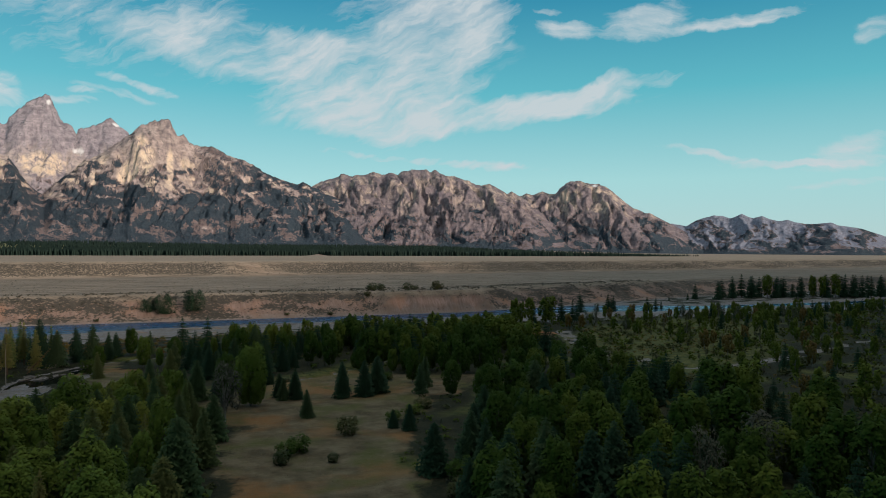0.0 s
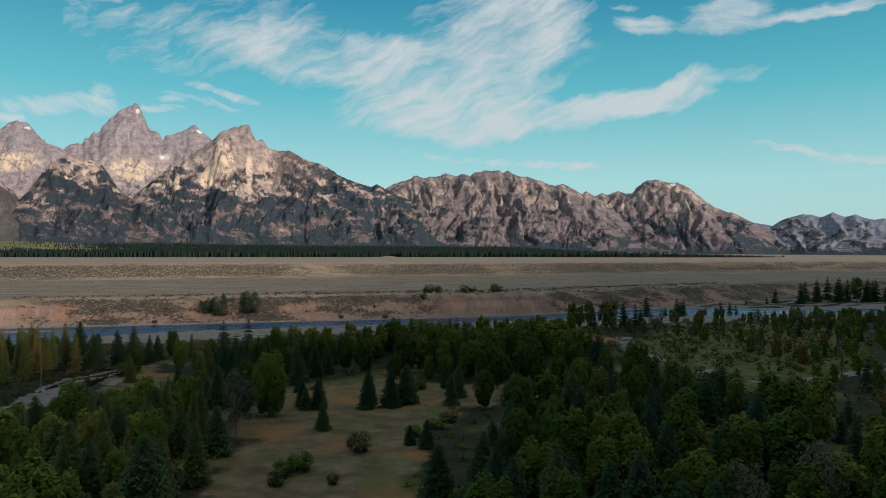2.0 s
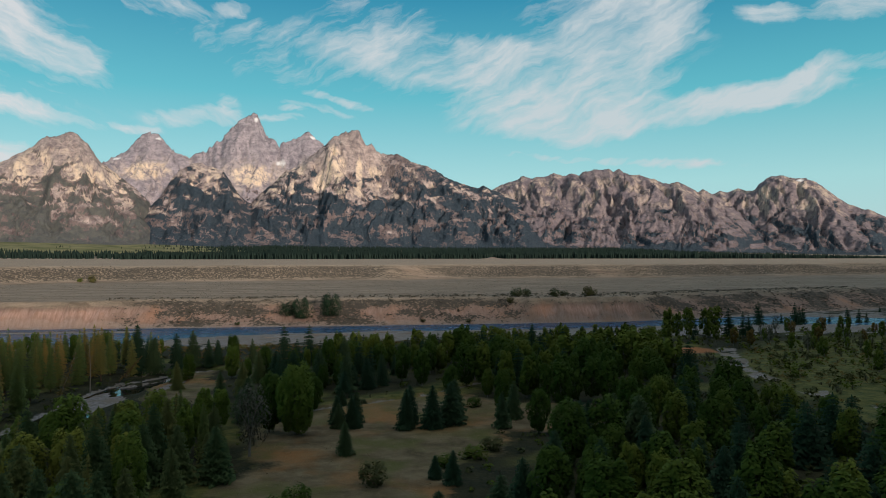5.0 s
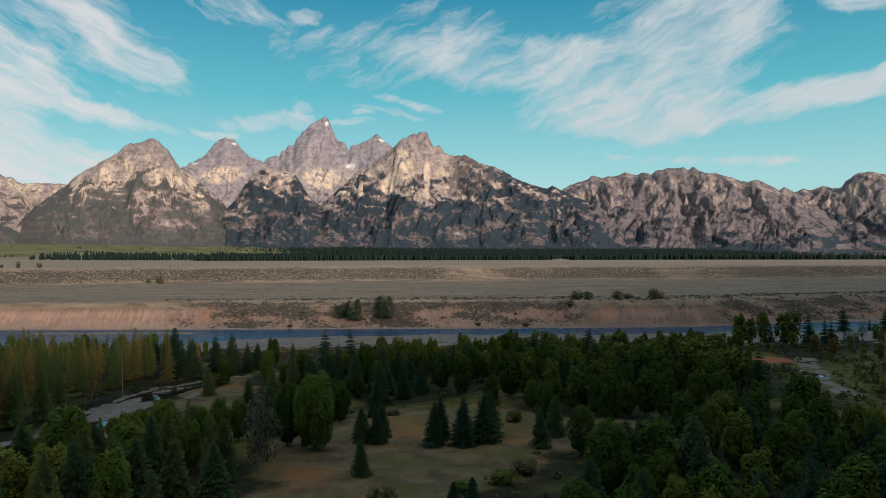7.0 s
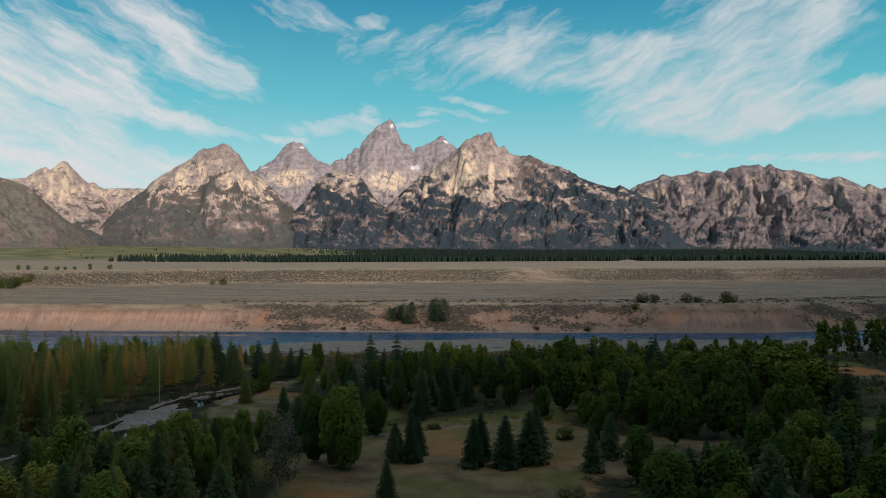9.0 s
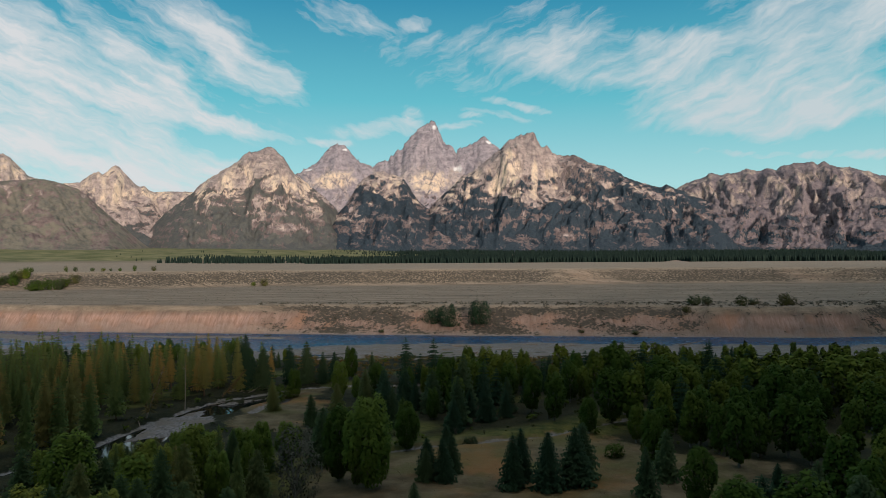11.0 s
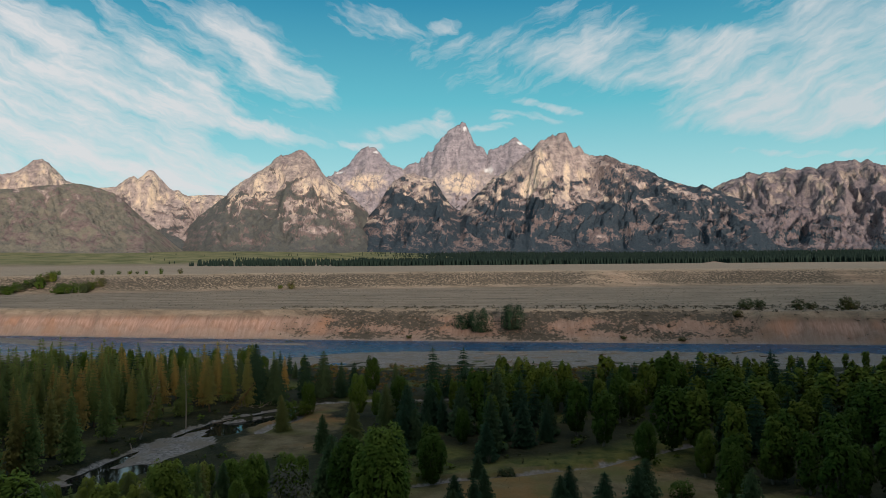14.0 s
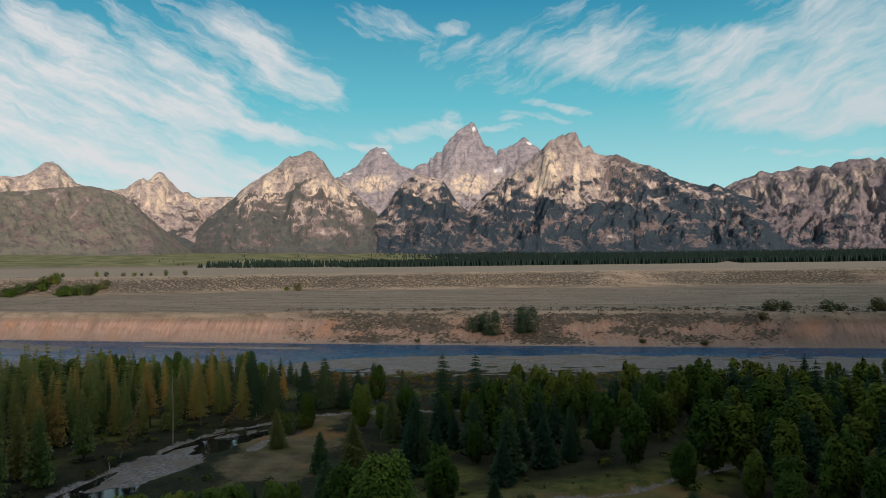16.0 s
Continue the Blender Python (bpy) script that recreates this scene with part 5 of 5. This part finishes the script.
for i, (x, y, tall, wide) in enumerate([(-46, 519, 13, 16), (-26, 520, 14, 17), (-56, 523, 9, 12)]):
    bush(x, y, tall, wide, spruce_mat, "dense dark green tree growing on the bluff", 2600, i, "bluff tree", "trees on the bluff")
for i, (x, y, tall, wide) in enumerate([(113, 536, 6, 11), (122, 541, 5, 8), (105, 524, 4, 6), (140, 527, 6, 8), (168, 533, 7, 9), (174, 538, 5, 8),
                                        (150, 536, 4, 7), (-88, 513, 2, 4), (38, 509, 2, 4), (70, 507, 2.2, 5), (-160, 505, 2, 6)]):
    bush(x, y, tall, wide, willow_mat, "grey-green bush clinging to the bluff's edge", 300, 10 + i, "bush", "bushes on the bluff")
slope_rng = random.Random(77)
SLOPE_BUSHES = [(-285, 868, 8, 9), (-297, 866, 4, 6)]
for (ax, ay), (bx, by), count in (((-549, 752), (-534, 806), 15), ((-497, 764), (-474, 806), 11)):
    for i in range(count):
        q = (i + 0.5) / count
        SLOPE_BUSHES.append((ax + (bx - ax) * q + slope_rng.uniform(-9, 9), ay + (by - ay) * q + slope_rng.uniform(-4, 4),
                             slope_rng.uniform(5, 11), slope_rng.uniform(8, 13)))
for x, y in ((-548, 838), (-512, 846), (-503, 850), (-486, 856), (-474, 858), (-466, 860), (-455, 860), (-440, 866), (-420, 872)):
    SLOPE_BUSHES.append((x, y, slope_rng.uniform(3, 6.5), slope_rng.uniform(4, 7)))
for i, (x, y, tall, wide) in enumerate(SLOPE_BUSHES):
    bush(x, y, tall, wide, leaf_mat if i % 3 else willow_mat, "scattered green bush on the terrace slope", 200, 30 + i % 12, "bush", "bushes on the terrace slope")
for i, (x, y, tall, wide) in enumerate([(-22, 162, 4.5, 6), (-37, 152, 3.5, 6), (-41, 149, 3.2, 5), (-43, 143, 3, 4), (-12, 118, 4, 6), (-8, 114, 4.5, 6),
                                        (-17, 108, 3.5, 5), (-6, 172, 2.4, 5), (2, 178, 2.6, 6), (8, 184, 3, 6), (-86, 295, 5, 6), (-83, 300, 4, 6),
                                        (-20, 245, 2.5, 4), (14, 232, 3, 5), (-51, 238, 3, 5), (-32, 141, 2, 3)]):
    bush(x, y, tall, wide, leaf_mat if i % 3 else willow_mat, "rounded green bush at the meadow's edge", 420, 50 + i, "bush", "bushes round the meadow")


# ---------------------------------------------------------------- dead wood
def log(base, tip, thick, seed, label, category, mat, roots=True, twigs=5, brown=False):
    """A fallen or standing dead trunk: a slightly bent tapered stem with broken stubs and a root plate."""
    r = random.Random(seed)
    base, tip = Vector(base), Vector(tip)
    length = (tip - base).length
    v, f = [], []
    pts = [base.lerp(tip, q) + Vector((r.uniform(-1, 1), r.uniform(-1, 1), r.uniform(0, 0.6))) * 0.02 * length * math.sin(math.pi * q) for q in (0, 0.3, 0.6, 1)]
    for k in range(3):
        tube(v, f, pts[k], pts[k + 1], thick * (1, 0.8, 0.55)[k], thick * (0.8, 0.55, 0.2)[k], 7)
    root = new(category.replace(" ", "_"))
    stem = new("trunk", soup("trunk", v, f, mat))
    stem.parent = root
    for _ in range(twigs):
        v, f = [], []
        q = r.uniform(0.2, 0.9)
        p = base.lerp(tip, q)
        tube(v, f, p, p + Vector((r.uniform(-1, 1), r.uniform(-1, 1), r.uniform(-0.1, 0.8))) * length * r.uniform(0.06, 0.13), thick * 0.22, thick * 0.06, 4)
        stub = new("branch", soup("branch", v, f, mat))
        stub.parent = root
    if roots:
        v, f = [], []
        back = (base - tip).normalized()
        for i in range(9):
            t = i * 0.7 + r.uniform(-0.2, 0.2)
            side = back.orthogonal().normalized()
            d = (side * math.cos(t) + back.cross(side) * math.sin(t)) * 0.8 + back * 0.5
            tube(v, f, base, base + d * thick * r.uniform(2.5, 4.5), thick * 0.5, thick * 0.08, 4)
        plate = new("roots", soup("roots", v, f, mat))
        plate.parent = root
    if brown:
        v, f = [], []
        for i in range(150):
            q = r.uniform(0.15, 0.98)
            p = base.lerp(tip, q)
            t = r.uniform(0, 6.3)
            e = p + Vector((math.cos(t), math.sin(t), r.uniform(-0.7, 0.1))) * length * 0.16 * (1.15 - q)
            k = len(v)
            wv = Vector((-math.sin(t), math.cos(t), 0)) * length * 0.02
            v += [tuple(p), tuple(p.lerp(e, 0.6) + wv), tuple(e), tuple(p.lerp(e, 0.6) - wv)]
            f.append((k, k + 1, k + 2, k + 3))
        needles = new("dead_needles", soup("dead_needles", v, f, rust_mat))
        needles.parent = root
    return tagged(root, label, category)


DRIFT = [(-38, 451, 9), (-17, 446, 7), (85, 460, 13), (-24, 416, 10), (-42, 432, 7), (-7, 434, 8), (52, 446, 9), (56, 428, 7), (94, 447, 6), (8, 461, 8),
         (-64, 440, 6), (-10, 410, 7), (103, 439, 8), (22, 452, 6), (-30, 447, 6), (70, 452, 7)]
for i, (x, y, n) in enumerate(DRIFT):
    a = rng.uniform(-0.5, 0.5) + (math.pi if i % 2 else 0)
    z = max(height(x, y), -1.0)
    ex, ey = x + n * math.cos(a), y + n * math.sin(a)
    big = 0.45 if n > 9 else 0.3
    tagged(log((x, y, z + big * 0.9), (ex, ey, max(height(ex, ey), -1.0) + (2.2 if n > 12 else 0.25)), big, 300 + i, "weathered driftwood log on the gravel bar", "driftwood log", dead_mat),
           group="driftwood on the gravel bar")
for i, (x, y, k, size) in enumerate([(27, 455, 26, 3.2), (-33, 452, 18, 2.2), (3, 459, 16, 2.0), (-20, 453, 14, 2.0), (60, 458, 14, 1.8), (-104, 309, 30, 3.2), (-98, 313, 22, 2.6), (-200, 494, 20, 3.0)]):
    v, f, r = [], [], random.Random(400 + i)
    z0 = max(height(x, y), -0.9)
    for _ in range(k):
        p = Vector((r.uniform(-1, 1) * size * 1.5, r.uniform(-1, 1) * size * 0.6, 0.05))
        q = p + Vector((r.uniform(-1, 1) * size, r.uniform(-1, 1) * size, r.uniform(0.2, 1.0) * size * 0.6))
        tube(v, f, p, q, 0.09, 0.03, 4)
    pile = new("driftwood_pile", soup("driftwood_pile", v, f, dead_mat))
    pile.location = (x, y, z0)
    tagged(pile, "tangled pile of driftwood and flood debris", "driftwood", "driftwood piles")
log((-116, 265, height(-116, 265)), (-112, 268, 15.5), 0.28, 500, "dead spruce leaning over the creek", "dead tree", dead_mat, False, 10, True)
log((-111.5, 281, height(-111.5, 281)), (-112, 282, 16.5), 0.2, 501, "pale bare standing dead trunk", "dead tree", dead_mat, False, 6)
log((-107, 300, height(-107, 300)), (-99, 301, 9.5), 0.25, 502, "browned spruce tipping over the creek bank", "dead tree", bark_mat, False, 10, True)
log((-117, 262, height(-117, 262) + 0.3), (-113.5, 257, height(-113.5, 257) + 0.4), 0.2, 503, "fallen pale log on the creek bank", "dead tree", dead_mat)
log((-108, 291, height(-108, 291) + 0.3), (-102, 296, -0.4), 0.2, 504, "fallen grey log lying into the pool", "dead tree", dead_mat)
